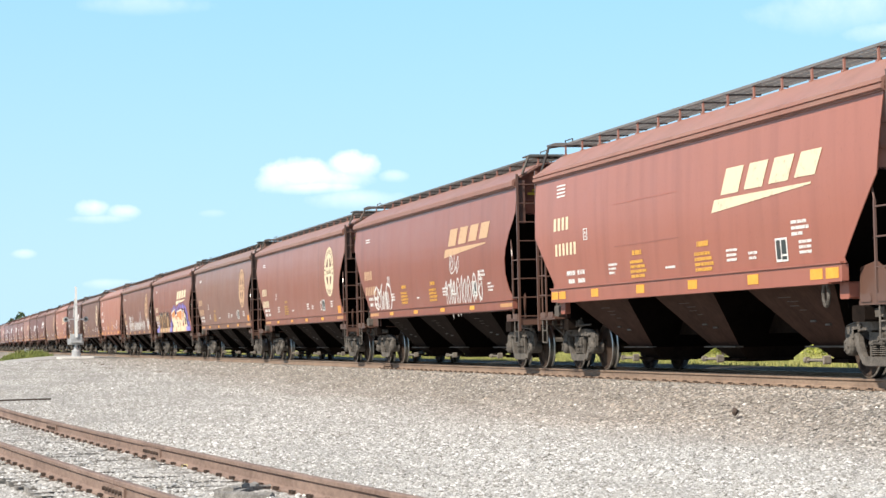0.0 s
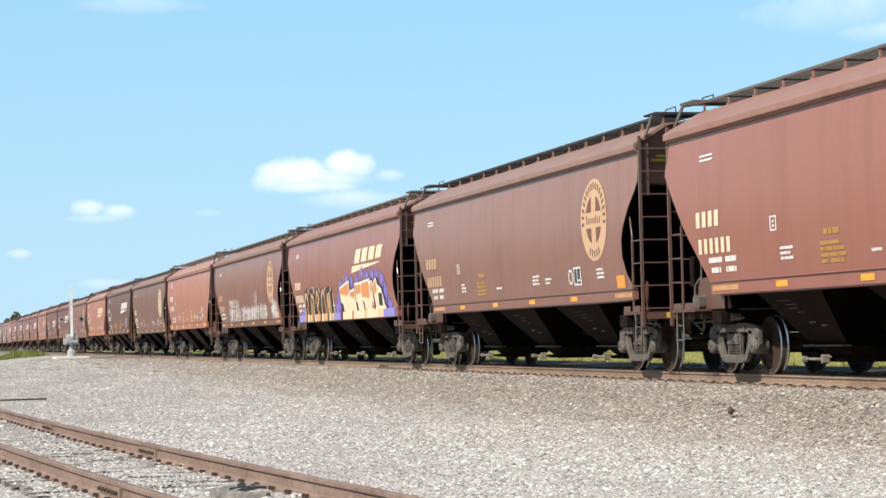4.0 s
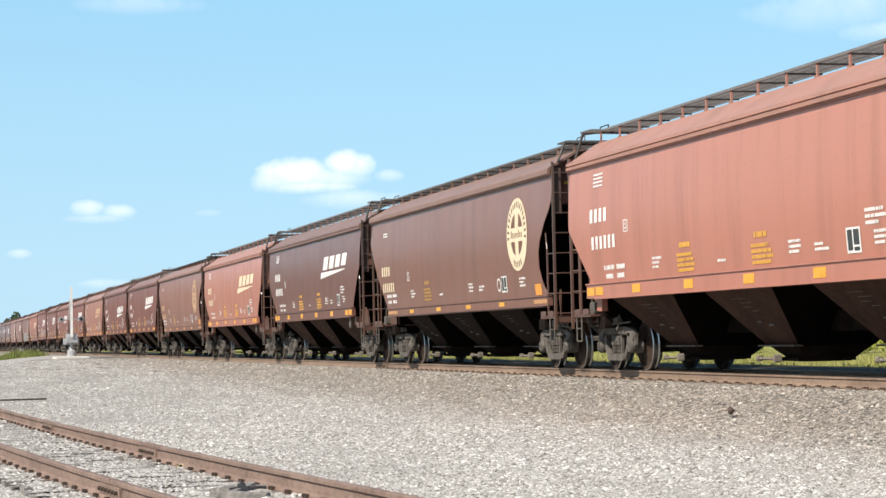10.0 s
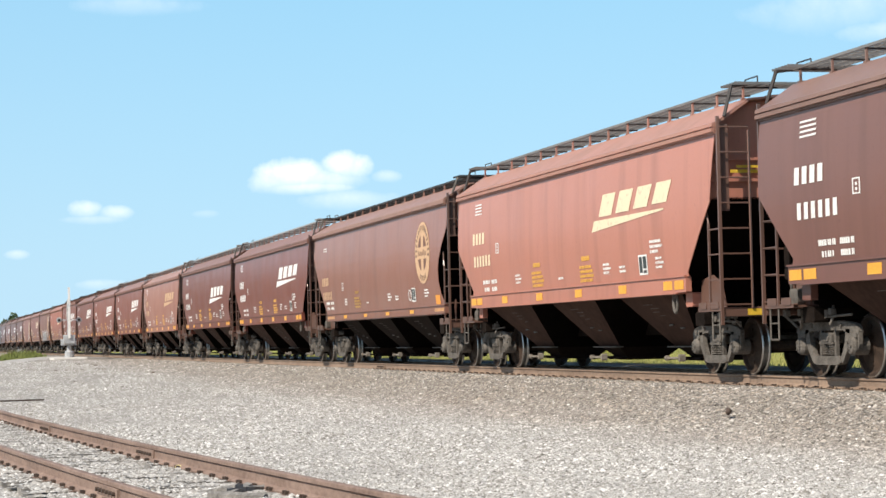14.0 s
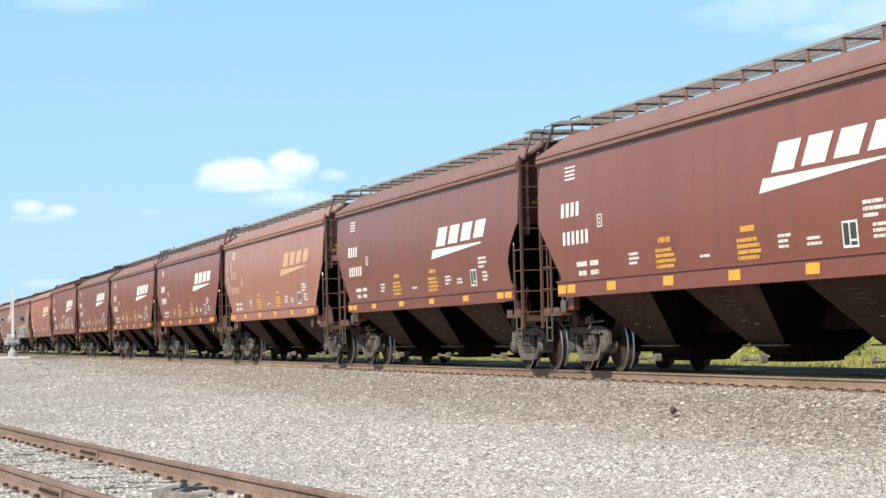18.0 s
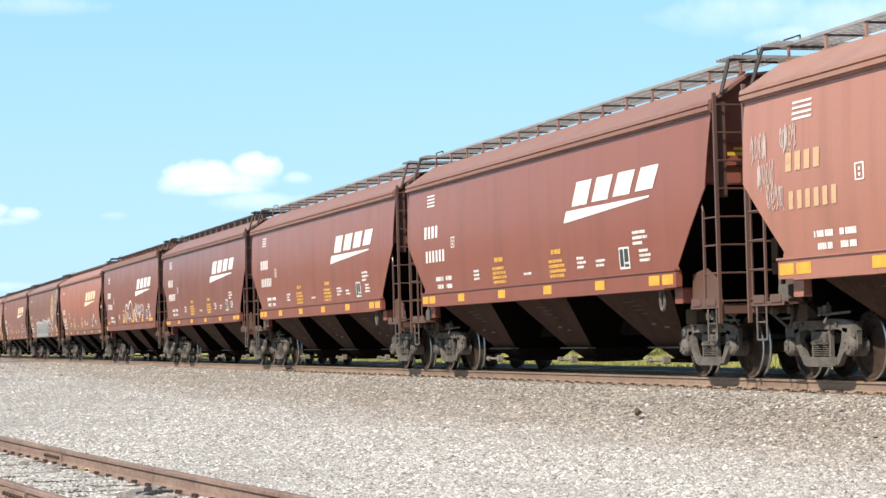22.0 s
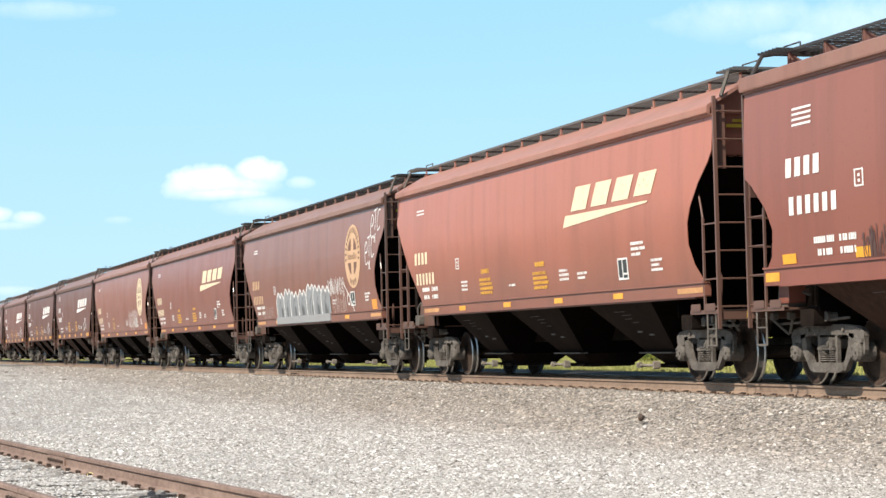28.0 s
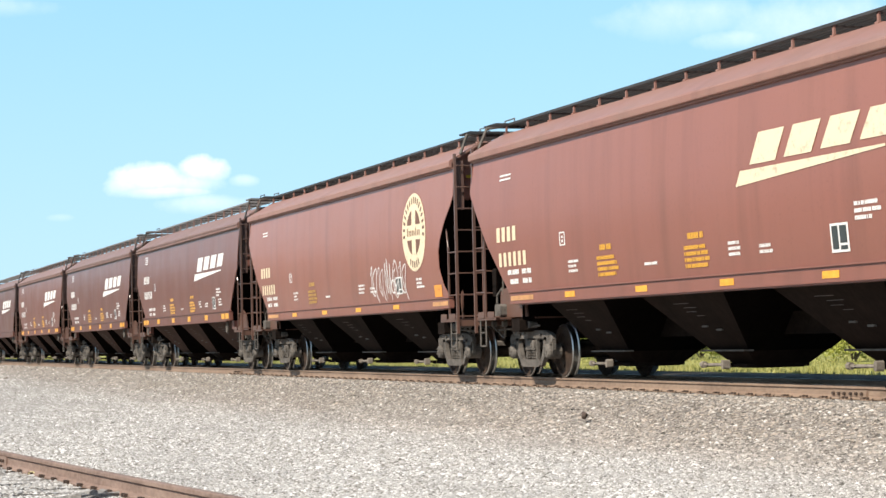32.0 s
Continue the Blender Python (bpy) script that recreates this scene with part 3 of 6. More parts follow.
def truck_parts(car, cx, name="truck"):
    t = new(name)
    t.parent = car
    t.matrix_basis = pose(cx, 0, 0)
    for s in (-1, 1):
        y0, y1 = sorted((s * 1.0, s * 1.075))
        out = s * 1.075
        sh = Shape()
        # arched top member with round shoulders over the axles
        sh.plate([(-0.96, 0.62), (-0.72, 0.635), (-0.52, 0.68), (0.52, 0.68), (0.72, 0.635), (0.96, 0.62), (1.02, 0.61), (1.05, 0.66), (1.03, 0.72), (0.95, 0.765),
                  (0.78, 0.795), (0.45, 0.82), (-0.45, 0.82), (-0.78, 0.795), (-0.95, 0.765), (-1.03, 0.72), (-1.05, 0.66), (-1.02, 0.61)], y0, y1)
        for d in (-1, 1):
            # the strut from the shoulder down to the spring seat, then the column beside the bolster
            sh.plate([(d * 0.63, 0.70), (d * 0.765, 0.69), (d * 0.745, 0.54), (d * 0.67, 0.40), (d * 0.50, 0.21), (d * 0.36, 0.195), (d * 0.50, 0.36), (d * 0.59, 0.52)][::d], y0, y1)
            sh.plate([(d * 0.215, 0.30), (d * 0.275, 0.30), (d * 0.28, 0.70), (d * 0.215, 0.70)][::d], y0 + 0.012, y1 - 0.012)
            sh.plate([(d * 0.275, 0.65), (d * 0.28, 0.70), (d * 0.40, 0.70), (d * 0.34, 0.68)][::-d], y0 + 0.004, y1 - 0.004)
            # pedestal jaws round the bearing
            sh.plate([(d * 0.985, 0.63), (d * 1.045, 0.66), (d * 1.04, 0.48), (d * 1.01, 0.42), (d * 0.985, 0.44)][::d], y0 + 0.01, y1 - 0.01)
            sh.plate([(d * 0.735, 0.575), (d * 0.995, 0.575), (d * 0.995, 0.635), (d * 0.735, 0.635)][::d], y0 - 0.015, y1 + 0.015)
            sh.plate([(d * 0.69, 0.64), (d * 0.74, 0.64), (d * 0.735, 0.44), (d * 0.70, 0.46)][::d], y0 + 0.01, y1 - 0.01)
            sh.path([(d * 0.16, out, 0.805), (d * 0.45, out, 0.805), (d * 0.78, out, 0.78), (d * 0.94, out, 0.75)], 0.014, 5)
            sh.bar((d * 0.50, out, 0.75), (d * 0.50, out + s * 0.025, 0.75), 0.028, 8)
        sh.plate([(-0.48, 0.22), (-0.36, 0.185), (0.36, 0.185), (0.48, 0.22), (0.43, 0.315), (-0.43, 0.315)], y0 - 0.02, y1 + 0.02)
        sh.box(-0.16, 0.16, y0 - 0.015, y1 + 0.015, 0.80, 0.84, bev=0.015)
        sh.part("side_frame", [STEEL], t)
        for dx in (-0.135, 0.135):
            prof = [(0.32, 0.05)] + [(0.325 + 0.014 * q, 0.092 if q % 2 else 0.064) for q in range(12)] + [(0.495, 0.05)]
            sp = Shape().lathe_z(prof, 10)
            sp.v = [(x + dx, y + s * 1.02, z) for x, y, z in sp.v]
            sp.part("coil_spring", [STEEL], t)
        for d in (-1, 1):
            c = Shape().lathe([(s * 0.88, 0.135), (s * 1.09, 0.135), (s * 1.13, 0.11), (s * 1.145, 0.05)], d * 0.868, 0.457, 14)
            for q in range(3):
                a = 2 * math.pi * q / 3
                c.bar((d * 0.868 + 0.06 * math.cos(a), s * 1.12, 0.457 + 0.06 * math.sin(a)), (d * 0.868 + 0.06 * math.cos(a), s * 1.16, 0.457 + 0.06 * math.sin(a)), 0.018)
            c.part("bearing_cap", [STEEL], t)
    b = Shape().box(-0.21, 0.21, -1.10, 1.10, 0.495, 0.65, bev=0.03)
    for s in (-1, 1):
        b.box(-0.24, 0.24, min(s * 1.07, s * 1.095), max(s * 1.07, s * 1.095), 0.485, 0.515)
        b.box(-0.11, 0.11, min(s * 1.09, s * 1.115), max(s * 1.09, s * 1.115), 0.525, 0.60, bev=0.015)
    b.part("bolster", [STEEL], t)
    for d in (-1, 1):
        bb = Shape().box(d * 0.36 - 0.03, d * 0.36 + 0.03, -0.85, 0.85, 0.33, 0.40)
        for s in (-1, 1):
            bb.box(d * 0.40 - 0.04, d * 0.40 + 0.04, s * 0.75 - 0.06, s * 0.75 + 0.06, 0.26, 0.52)
        bb.part("brake_beam", [GRIME], t)
    for d in (-1, 1):
        w = Shape().lathe([(-1.12, 0.07), (-0.84, 0.075), (-0.80, 0.10), (0.80, 0.10), (0.84, 0.075), (1.12, 0.07)], 0, 0, 12)
        for s in (-1, 1):
            prof = [(0.815, 0.13), (0.80, 0.16), (0.775, 0.36), (0.815, 0.40), (0.815, 0.440), (0.80, 0.457), (0.715, 0.462), (0.700, 0.487), (0.682, 0.487), (0.675, 0.40), (0.70, 0.36), (0.73, 0.16), (0.70, 0.13)]
            w.lathe([(s * y, r) for y, r in prof], 0, 0, 30, [0, 0, 0, 0, 1, 1, 1, 1, 0, 0, 0, 0])
            for q in range(2):
                a = q * math.pi
                w.bar((0.26 * math.cos(a), s * 0.78, 0.26 * math.sin(a)), (0.26 * math.cos(a), s * 0.80, 0.26 * math.sin(a)), 0.03, 8)
        wo = w.part("wheelset", [WHEEL, TREAD], t)
        wo.matrix_basis = pose(d * 0.868, 0, 0.457)


def car_body(kind, detail=True):
    """A covered hopper car about its middle, on the rail's head."""
    k = KINDS[kind]
    L, ev, bot, sill = k["length"], k["eave"], k["bottom"], k["sill"]
    h = L / 2
    car = new("covered_hopper_car")
    slope_top = 3.30 if kind in ROUND else 2.8
    lb, rb = -h + along(k["left"], bot), h - along(k["right"], bot)
    lt, rt = -h + 0.02, h - 0.02
    for near in (True, False):
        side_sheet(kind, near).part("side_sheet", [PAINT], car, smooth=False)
        s = -1 if near else 1
        yo = side_y(kind, bot + sill) + 0.03
        ys = sorted((s * (yo - 0.10), s * yo))
        sl = Shape().box(lb, rb, ys[0], ys[1], bot, bot + sill, bev=0.012)
        sl.part("side_sill", [PAINT], car)
        out_ = 0.03 if kind not in ROUND else -0.02
        ys2 = sorted((s * (yo - 0.16), s * (yo + out_)))
        Shape().box(lb + 0.5, rb - 0.4, ys2[0], ys2[1], bot - 0.022, bot - 0.001).part("sill_flange", [PAINT], car)
        ys3 = sorted((s * (yo - 0.08), s * (yo + 0.025)))
        Shape().box(lb - 0.01, rb + 0.01, ys3[0], ys3[1], bot + sill + 0.001, bot + sill + 0.028).part("sill_ledge", [PAINT], car)
    # roof: eave bands and a gently cambered sheet
    rise = 0.46 if kind in ROUND else 4.38 - ev if kind == "flat_roofed" else 0.515
    if kind == "flat_roofed":
        sec = [(-1.59, ev - 0.03), (-1.655, ev - 0.022), (-1.662, ev), (-1.662, ev + 0.165), (-1.62, ev + 0.185), (-1.50, ev + 0.205), (-1.02, ev + rise), (-0.5, ev + rise + 0.04), (0, ev + rise + 0.05)]
    elif kind in ROUND:
        sec = [(-1.58, ev - 0.03), (-1.662, ev - 0.024), (-1.67, ev - 0.01), (-1.67, ev + 0.075), (-1.65, ev + 0.105), (-1.55, ev + 0.165), (-1.02, ev + rise), (-0.5, ev + rise + 0.05), (0, ev + rise + 0.06)]
    else:
        sec = [(-1.59, ev - 0.03), (-1.658, ev - 0.022), (-1.66, ev + 0.035), (-1.635, ev + 0.042), (-1.63, ev + 0.056), (-1.654, ev + 0.062), (-1.648, ev + 0.115), (-1.61, ev + 0.132), (-1.56, ev + 0.155), (-1.02, ev + rise), (-0.5, ev + rise + 0.05), (0, ev + rise + 0.06)]
    sec = sec + [(-y, z) for y, z in sec[-2::-1]]
    n = len(sec)
    v = [(x, y, z) for x in (-h, h) for y, z in sec] + [(x, y * 0.97, z - 0.03) for x in (-h, h) for y, z in sec]
    f = [(i, i + 1, n + i + 1, n + i) for i in range(n - 1)] + [(2 * n + i, 2 * n + i + 1, 3 * n + i + 1, 3 * n + i) for i in range(n - 1)]
    f += [(o + i, o + i + 1, o + 2 * n + i + 1, o + 2 * n + i) for o in (0, n) for i in range(n - 1)]
    f += [(0, n, 3 * n, 2 * n), (n - 1, 2 * n - 1, 4 * n - 1, 3 * n - 1)]
    Shape().take(v, f).part("roof", [ROOFPAINT], car)
    for e in (-1, 1):
        x = e * (h - 0.32)
        bk = Shape()
        top = [(y, z - 0.04) for y, z in sec if abs(y) <= 1.585]
        pts = [(-1.58, slope_top), (1.58, slope_top)] + top[::-1]
        m = len(pts)
        bk.take([(x, y, z) for y, z in pts] + [(x - e * 0.02, y, z) for y, z in pts], [tuple(range(m)), tuple(range(2 * m - 1, m - 1, -1))] + [(i, (i + 1) % m, m + (i + 1) % m, m + i) for i in range(m)])
        for z in (slope_top + 0.28, slope_top + 0.62):
            bk.box(min(x, x + e * 0.05), max(x, x + e * 0.05), -1.56, 1.56, z, z + 0.05)
        bk.part("end_bulkhead", [PAINT], car)
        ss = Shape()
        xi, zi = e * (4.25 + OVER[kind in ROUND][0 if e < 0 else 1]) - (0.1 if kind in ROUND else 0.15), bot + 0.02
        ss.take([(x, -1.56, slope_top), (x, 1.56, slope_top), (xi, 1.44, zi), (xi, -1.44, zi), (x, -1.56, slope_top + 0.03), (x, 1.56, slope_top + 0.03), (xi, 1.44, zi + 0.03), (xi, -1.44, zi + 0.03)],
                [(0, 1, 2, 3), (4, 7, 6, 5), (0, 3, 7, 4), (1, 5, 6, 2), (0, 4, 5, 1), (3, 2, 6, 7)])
        ss.part("end_slope_sheet", [SHADESHEET], car)
        # plates added to close a see-through gap; its shade is in their colour
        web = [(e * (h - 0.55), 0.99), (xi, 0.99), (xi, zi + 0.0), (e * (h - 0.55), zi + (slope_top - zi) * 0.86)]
        Shape().plate(web[::e], 0.24, 0.27).part("centre_web", [SHADESHEET], car)
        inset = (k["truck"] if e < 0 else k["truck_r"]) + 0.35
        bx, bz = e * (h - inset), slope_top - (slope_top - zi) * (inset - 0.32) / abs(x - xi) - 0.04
        Shape().box(min(bx, bx + e * 0.02), max(bx, bx + e * 0.02), -1.34, 1.34, 1.0, bz).part("bolster_web", [SHADESHEET], car)
        # platform and its gussets
        inn = lb + 0.1 if e < 0 else rb - 0.1
        mid = e * (h - 1.02)
        pf = Shape().box(min(mid, e * (h + 0.02)), max(mid, e * (h + 0.02)), -1.56, 1.56, 1.03, 1.06)
        pf.box(min(inn, mid + e * 0.1), max(inn, mid + e * 0.1), -1.12, 1.12, 1.025, 1.055)
        for s in (-1, 1):
            pf.box(min(mid, e * (h + 0.02)), max(mid, e * (h + 0.02)), min(s * 1.50, s * 1.57), max(s * 1.50, s * 1.57), 1.02, 1.08, bev=0.01)
        pf.box(min(e * (h - 0.02), e * (h + 0.04)), max(e * (h - 0.02), e * (h + 0.04)), -1.55, 1.55, 0.93, 1.08, bev=0.01)
        for q in (0.10, 0.62):
            pf.box(min(e * (h - q), e * (h - q - 0.34)), max(e * (h - q), e * (h - q - 0.34)), -1.585, -1.575, 1.06, 1.17, bev=0.02)
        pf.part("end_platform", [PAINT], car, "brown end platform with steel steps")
        xs = (inn, e * (h - 0.5))
        for y in (-1.30, 1.27):
            g = Shape().plate([(min(xs), 1.06), (max(xs), 1.06), (max(xs) - 0.15, 1.45), (sum(xs) / 2, 1.62), (min(xs) + 0.05, 1.55)], y, y + 0.03)
            g.part("end_gusset", [PAINT], car)
            if kind in ROUND:
                continue
            pad = Shape().box(min(inn - e * 0.02, inn - e * 0.32), max(inn - e * 0.02, inn - e * 0.32), y - 0.14, y + 0.10, bot - 0.24, bot - 0.002, bev=0.02)
            pad.part("jacking_pad", [PAINT], car)
        Shape().box(min(x + e * 0.052, x + e * 0.056), max(x + e * 0.052, x + e * 0.056), -1.25, -0.5, slope_top + 0.42, slope_top + 0.47).part("end_notice", [NOTICE], car, "yellow stencilled warning line")
        Shape().box(min(x + e * 0.052, x + e * 0.056), max(x + e * 0.052, x + e * 0.056), -1.15, -0.7, slope_top + 0.50, slope_top + 0.54).part("end_notice", [NOTICE], car, "yellow stencilled warning line")
        Shape().box(min(e * (h + 0.042), e * (h + 0.046)), max(e * (h + 0.042), e * (h + 0.046)), -1.15, -0.55, 0.95, 1.05).part("end_notice", [NOTICE], car, "yellow stencilled warning plate")
        bs = Shape().box(min(e * (h - 2.2), e * (h + 0.1)), max(e * (h - 2.2), e * (h + 0.1)), -0.22, 0.22, 0.72, 1.03)
        tc = k["truck"] if e < 0 else k["truck_r"]
        bs.box(min(e * (h - tc - 0.2), e * (h - tc + 0.2)), max(e * (h - tc - 0.2), e * (h - tc + 0.2)), -1.35, 1.35, 0.80, 1.03, bev=0.03)
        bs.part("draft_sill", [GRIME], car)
        cp = Shape().box(min(e * (h + 0.1), e * (h + 0.52)), max(e * (h + 0.1), e * (h + 0.52)), -0.09, 0.09, 0.74, 0.92, bev=0.02)
        cp.box(min(e * (h + 0.42), e * (h + 0.70)), max(e * (h + 0.42), e * (h + 0.70)), -0.17, 0.13, 0.70, 0.98, bev=0.04)
        cp.part("coupler", [GRIME], car)
        hose = Shape().path([(e * (h + 0.1), -0.3, 0.85), (e * (h + 0.3), -0.32, 0.70), (e * (h + 0.45), -0.30, 0.48), (e * (h + 0.62), -0.22, 0.36), (e * (h + 0.7), -0.1, 0.4)], 0.025)
        hose.part("air_hose", [BLACKBAR], car)
        # corner posts, ladders, steps
        for s in (-1, 1):
            y = s * 1.55
            px = e * (h - 0.02)
            po = Shape().box(min(px + e * 0.035, px + e * 0.08), max(px + e * 0.035, px + e * 0.08), min(y, y + s * 0.05), max(y, y + s * 0.05), 0.80, ev + 0.22)
            po.box(px - 0.02, px + 0.02, min(y - s * 0.16, y), max(y - s * 0.16, y), slope_top - 0.2, ev + 0.10)
            po.part("corner_post", [PAINT], car)
            la = Shape()
            for z in [1.12 + 0.40 * i for i in range(8)]:
                la.bar((px + e * 0.08, y, z), (px + e * 0.08, y - s * 0.48, z), 0.014, 5)
            la.bar((px + e * 0.08, y - s * 0.48, 1.06), (px + e * 0.08, y - s * 0.48, ev), 0.02, 5)
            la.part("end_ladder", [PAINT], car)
            sx = e * (h - 0.48)
            sd = Shape().box(sx - 0.02, sx + 0.02, min(y, y + s * 0.03), max(y, y + s * 0.03), 1.05, 2.42)
            for z in [1.12 + 0.40 * i for i in range(4)]:
                sd.bar((sx, y + s * 0.015, z), (px + e * 0.04, y + s * 0.015, z), 0.014, 5)
            sd.path([(sx, y + s * 0.015, 2.42), (sx - e * 0.06, y + s * 0.01, 2.55), (sx - e * 0.20, y - s * 0.02, 2.78)], 0.016)
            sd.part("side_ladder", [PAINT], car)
            st = Shape().path([(sx + e * 0.04, y, 1.06), (sx + e * 0.04, y, 0.56), (sx + e * 0.34, y, 0.56), (sx + e * 0.34, y, 1.06)], 0.016)
            st.bar((sx + e * 0.04, y, 0.80), (sx + e * 0.34, y, 0.80), 0.012)
            st.part("sill_step", [STEEL], car)
    over_l, over_r = OVER[kind in ROUND]
    # hoppers: near and far slopes, cross slopes that meet above the sill, outlet
    for i in (-1, 0, 1):
        m = 4.25 * i - (0.1 if kind in ROUND else 0.15)
        yt, yb = 1.44, 0.64
        a, b, oa, ob_ = m - (over_l if i < 0 else 1.42), m + (over_r if i > 0 else 1.42), m - 0.60, m + 0.60
        zt, zb, za, ra = bot + 0.02, 0.44, 2.02, 2.06
        hp = Shape().take([(a, -yt, zt), (b, -yt, zt), (b, yt, zt), (a, yt, zt), (oa, -yb, zb), (ob_, -yb, zb), (ob_, yb, zb), (oa, yb, zb)],
                          [(0, 1, 5, 4), (2, 3, 7, 6)])
        # cross slopes get the sheet with the shade in its colour
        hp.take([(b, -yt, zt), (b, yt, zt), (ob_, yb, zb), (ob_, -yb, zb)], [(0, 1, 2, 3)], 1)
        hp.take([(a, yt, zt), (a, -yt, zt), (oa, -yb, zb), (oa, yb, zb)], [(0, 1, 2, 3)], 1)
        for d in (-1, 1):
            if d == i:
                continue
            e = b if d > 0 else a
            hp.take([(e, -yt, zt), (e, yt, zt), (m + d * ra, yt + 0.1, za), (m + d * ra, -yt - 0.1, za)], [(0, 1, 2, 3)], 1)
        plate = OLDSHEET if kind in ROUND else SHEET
        hop = hp.part("hopper", [plate, SHADESHEET], car)
        Shape().box(oa - 0.12, ob_ + 0.10, -yb - 0.13, -yb + 0.02, zb - 0.005, zb + 0.02).part("hopper_ledge", [STEEL], hop)
        og = Shape().take([(oa + 0.05, -yb, zb), (ob_ - 0.05, -yb, zb), (ob_ - 0.05, yb, zb), (oa + 0.05, yb, zb), (m - 0.30, -0.36, 0.19), (m + 0.30, -0.36, 0.19), (m + 0.30, 0.36, 0.19), (m - 0.30, 0.36, 0.19)],
                          [(0, 1, 5, 4), (1, 2, 6, 5), (2, 3, 7, 6), (3, 0, 4, 7), (4, 5, 6, 7)])
        og.box(m - 0.36, m + 0.36, -0.56, 0.42, 0.20, 0.25)
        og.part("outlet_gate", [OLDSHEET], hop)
        rod = Shape().bar((m - 0.28, -0.93, 0.25), (m + 0.42, -0.93, 0.25), 0.024, 8)
        rod.bar((m - 0.33, -0.93, 0.25), (m - 0.25, -0.93, 0.25), 0.05, 8)
        rod.box(m + 0.38, m + 0.45, -0.98, -0.87, 0.19, 0.32, bev=0.02)
        rod.part("gate_crank", [PALESTEEL], hop)
        Shape().box(m - 0.16, m - 0.11, -0.95, -0.5, 0.22, 0.27).part("crank_bearing", [GRIME], hop)
        for fx, fz in ((0.47, 0.40), (0.60, 0.34)):
            z = zb + (zt - zb) * fz
            y = -(yb + (yt - yb) * fz) - 0.012
            xx = a + (b - a) * fx
            Shape().box(xx - 0.09, xx + 0.09, y - 0.03, y, z, z + 0.03).part("lever_bracket", [STEEL], hop)
        st = Shape()
        for q in range(4):
            z = zb + (zt - zb) * (0.80 - 0.07 * q)
            y = -(yb + (yt - yb) * (0.80 - 0.07 * q)) - 0.006
            xx = m - 0.5 + 0.12 * (q % 2) + 0.1 * q
            st.take([(xx, y, z), (xx + 0.5 - 0.08 * q, y, z), (xx + 0.5 - 0.08 * q, y - 0.006, z + 0.025), (xx, y - 0.006, z + 0.025)], [(0, 1, 2, 3)])
        tagged(st.part("hopper_stencil", [FAINT], hop), kind="stuff")
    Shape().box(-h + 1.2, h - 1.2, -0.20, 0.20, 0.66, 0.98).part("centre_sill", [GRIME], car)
    # running boards on the roof with their supports, end boards, hatch covers
    z_rb = 4.56 if kind in ROUND else 4.63
    for s in (-1, 1):
        g = Shape()
        ya, yb = s * 0.42, s * 1.02
        for y in (ya, yb):
            g.box(-h - 0.1, h + 0.1, y - 0.012, y + 0.012, z_rb - 0.04, z_rb)
        bays = 5 if kind in ROUND else 3
        for q in range(1, bays):
            y = ya + (yb - ya) * q / bays
            g.box(-h - 0.1, h + 0.1, y - 0.006, y + 0.006, z_rb - 0.03, z_rb - 0.004)
        nn = int(L / (0.075 if kind in ROUND else 0.16))
        for q in range(nn + 1):
            x = -h - 0.1 + (L + 0.2) * q / nn
            g.take([(x, min(ya, yb), z_rb - 0.026), (x, max(ya, yb), z_rb - 0.026), (x, max(ya, yb), z_rb - 0.004), (x, min(ya, yb), z_rb - 0.004),
                    (x + 0.008, min(ya, yb), z_rb - 0.026), (x + 0.008, max(ya, yb), z_rb - 0.026), (x + 0.008, max(ya, yb), z_rb - 0.004), (x + 0.008, min(ya, yb), z_rb - 0.004)],
                   [(0, 1, 2, 3), (7, 6, 5, 4), (0, 4, 5, 1), (3, 2, 6, 7)])
        rbd = g.part("running_board", [GALV], car)
        n_s = round((L - 0.5) / 1.12) + 1
        for q in range(n_s):
            x = -h + 0.25 + (L - 0.5) * q / (n_s - 1)
            if q == 0:
                sh = Shape()
                sh.box(-0.02, 0.02, min(yb, yb - s * 0.03), max(yb, yb - s * 0.03), ev + rise - 0.02, z_rb - 0.01)
                sh.box(-0.045, 0.045, min(yb - s * 0.06, yb + s * 0.02), max(yb - s * 0.06, yb + s * 0.02), ev + rise - 0.01, ev + rise + 0.02)
                sh.box(-0.018, 0.018, min(ya, yb), max(ya, yb), z_rb - 0.065, z_rb - 0.04, 1)
                if kind == "flat_roofed":
                    za, zt = ev + rise - 0.02, z_rb - 0.045
                    sh.take([(q_, y_, z_) for q_ in (-0.012, 0.012) for y_, z_ in ((yb, za), (yb, zt), (yb - s * 0.5, za))], [(0, 1, 2), (5, 4, 3), (0, 3, 4, 1), (1, 4, 5, 2), (2, 5, 3, 0)])
                first = sh.part("board_support", [ROOFPAINT, BLACKBAR], rbd)
                me = first.data
                first.matrix_basis = pose(x, 0, 0)
            else:
                o = new("board_support", me)
                o.parent = rbd
                o.matrix_basis = pose(x, 0, 0)
    for e in (-1, 1):
        g = Shape()
        xa, xb = e * (h - 0.45), e * (h + 0.12)
        for q in range(13):
            y = -1.02 + 2.04 * q / 12
            g.box(min(xa, xb), max(xa, xb), y - 0.006, y + 0.006, z_rb - 0.035, z_rb - 0.006)
        for q in range(6):
            x = xa + (xb - xa) * q / 5
            g.box(x - 0.006, x + 0.006, -1.3, 1.3, z_rb - 0.04, z_rb - 0.002)
        g.part("end_running_board", [GALV], car)
        hr = Shape().path([(e * (h + 0.02), -1.45, ev + 0.22), (e * (h - 0.02), -1.30, z_rb - 0.06), (e * (h - 0.02), -1.02, z_rb - 0.02)], 0.028)
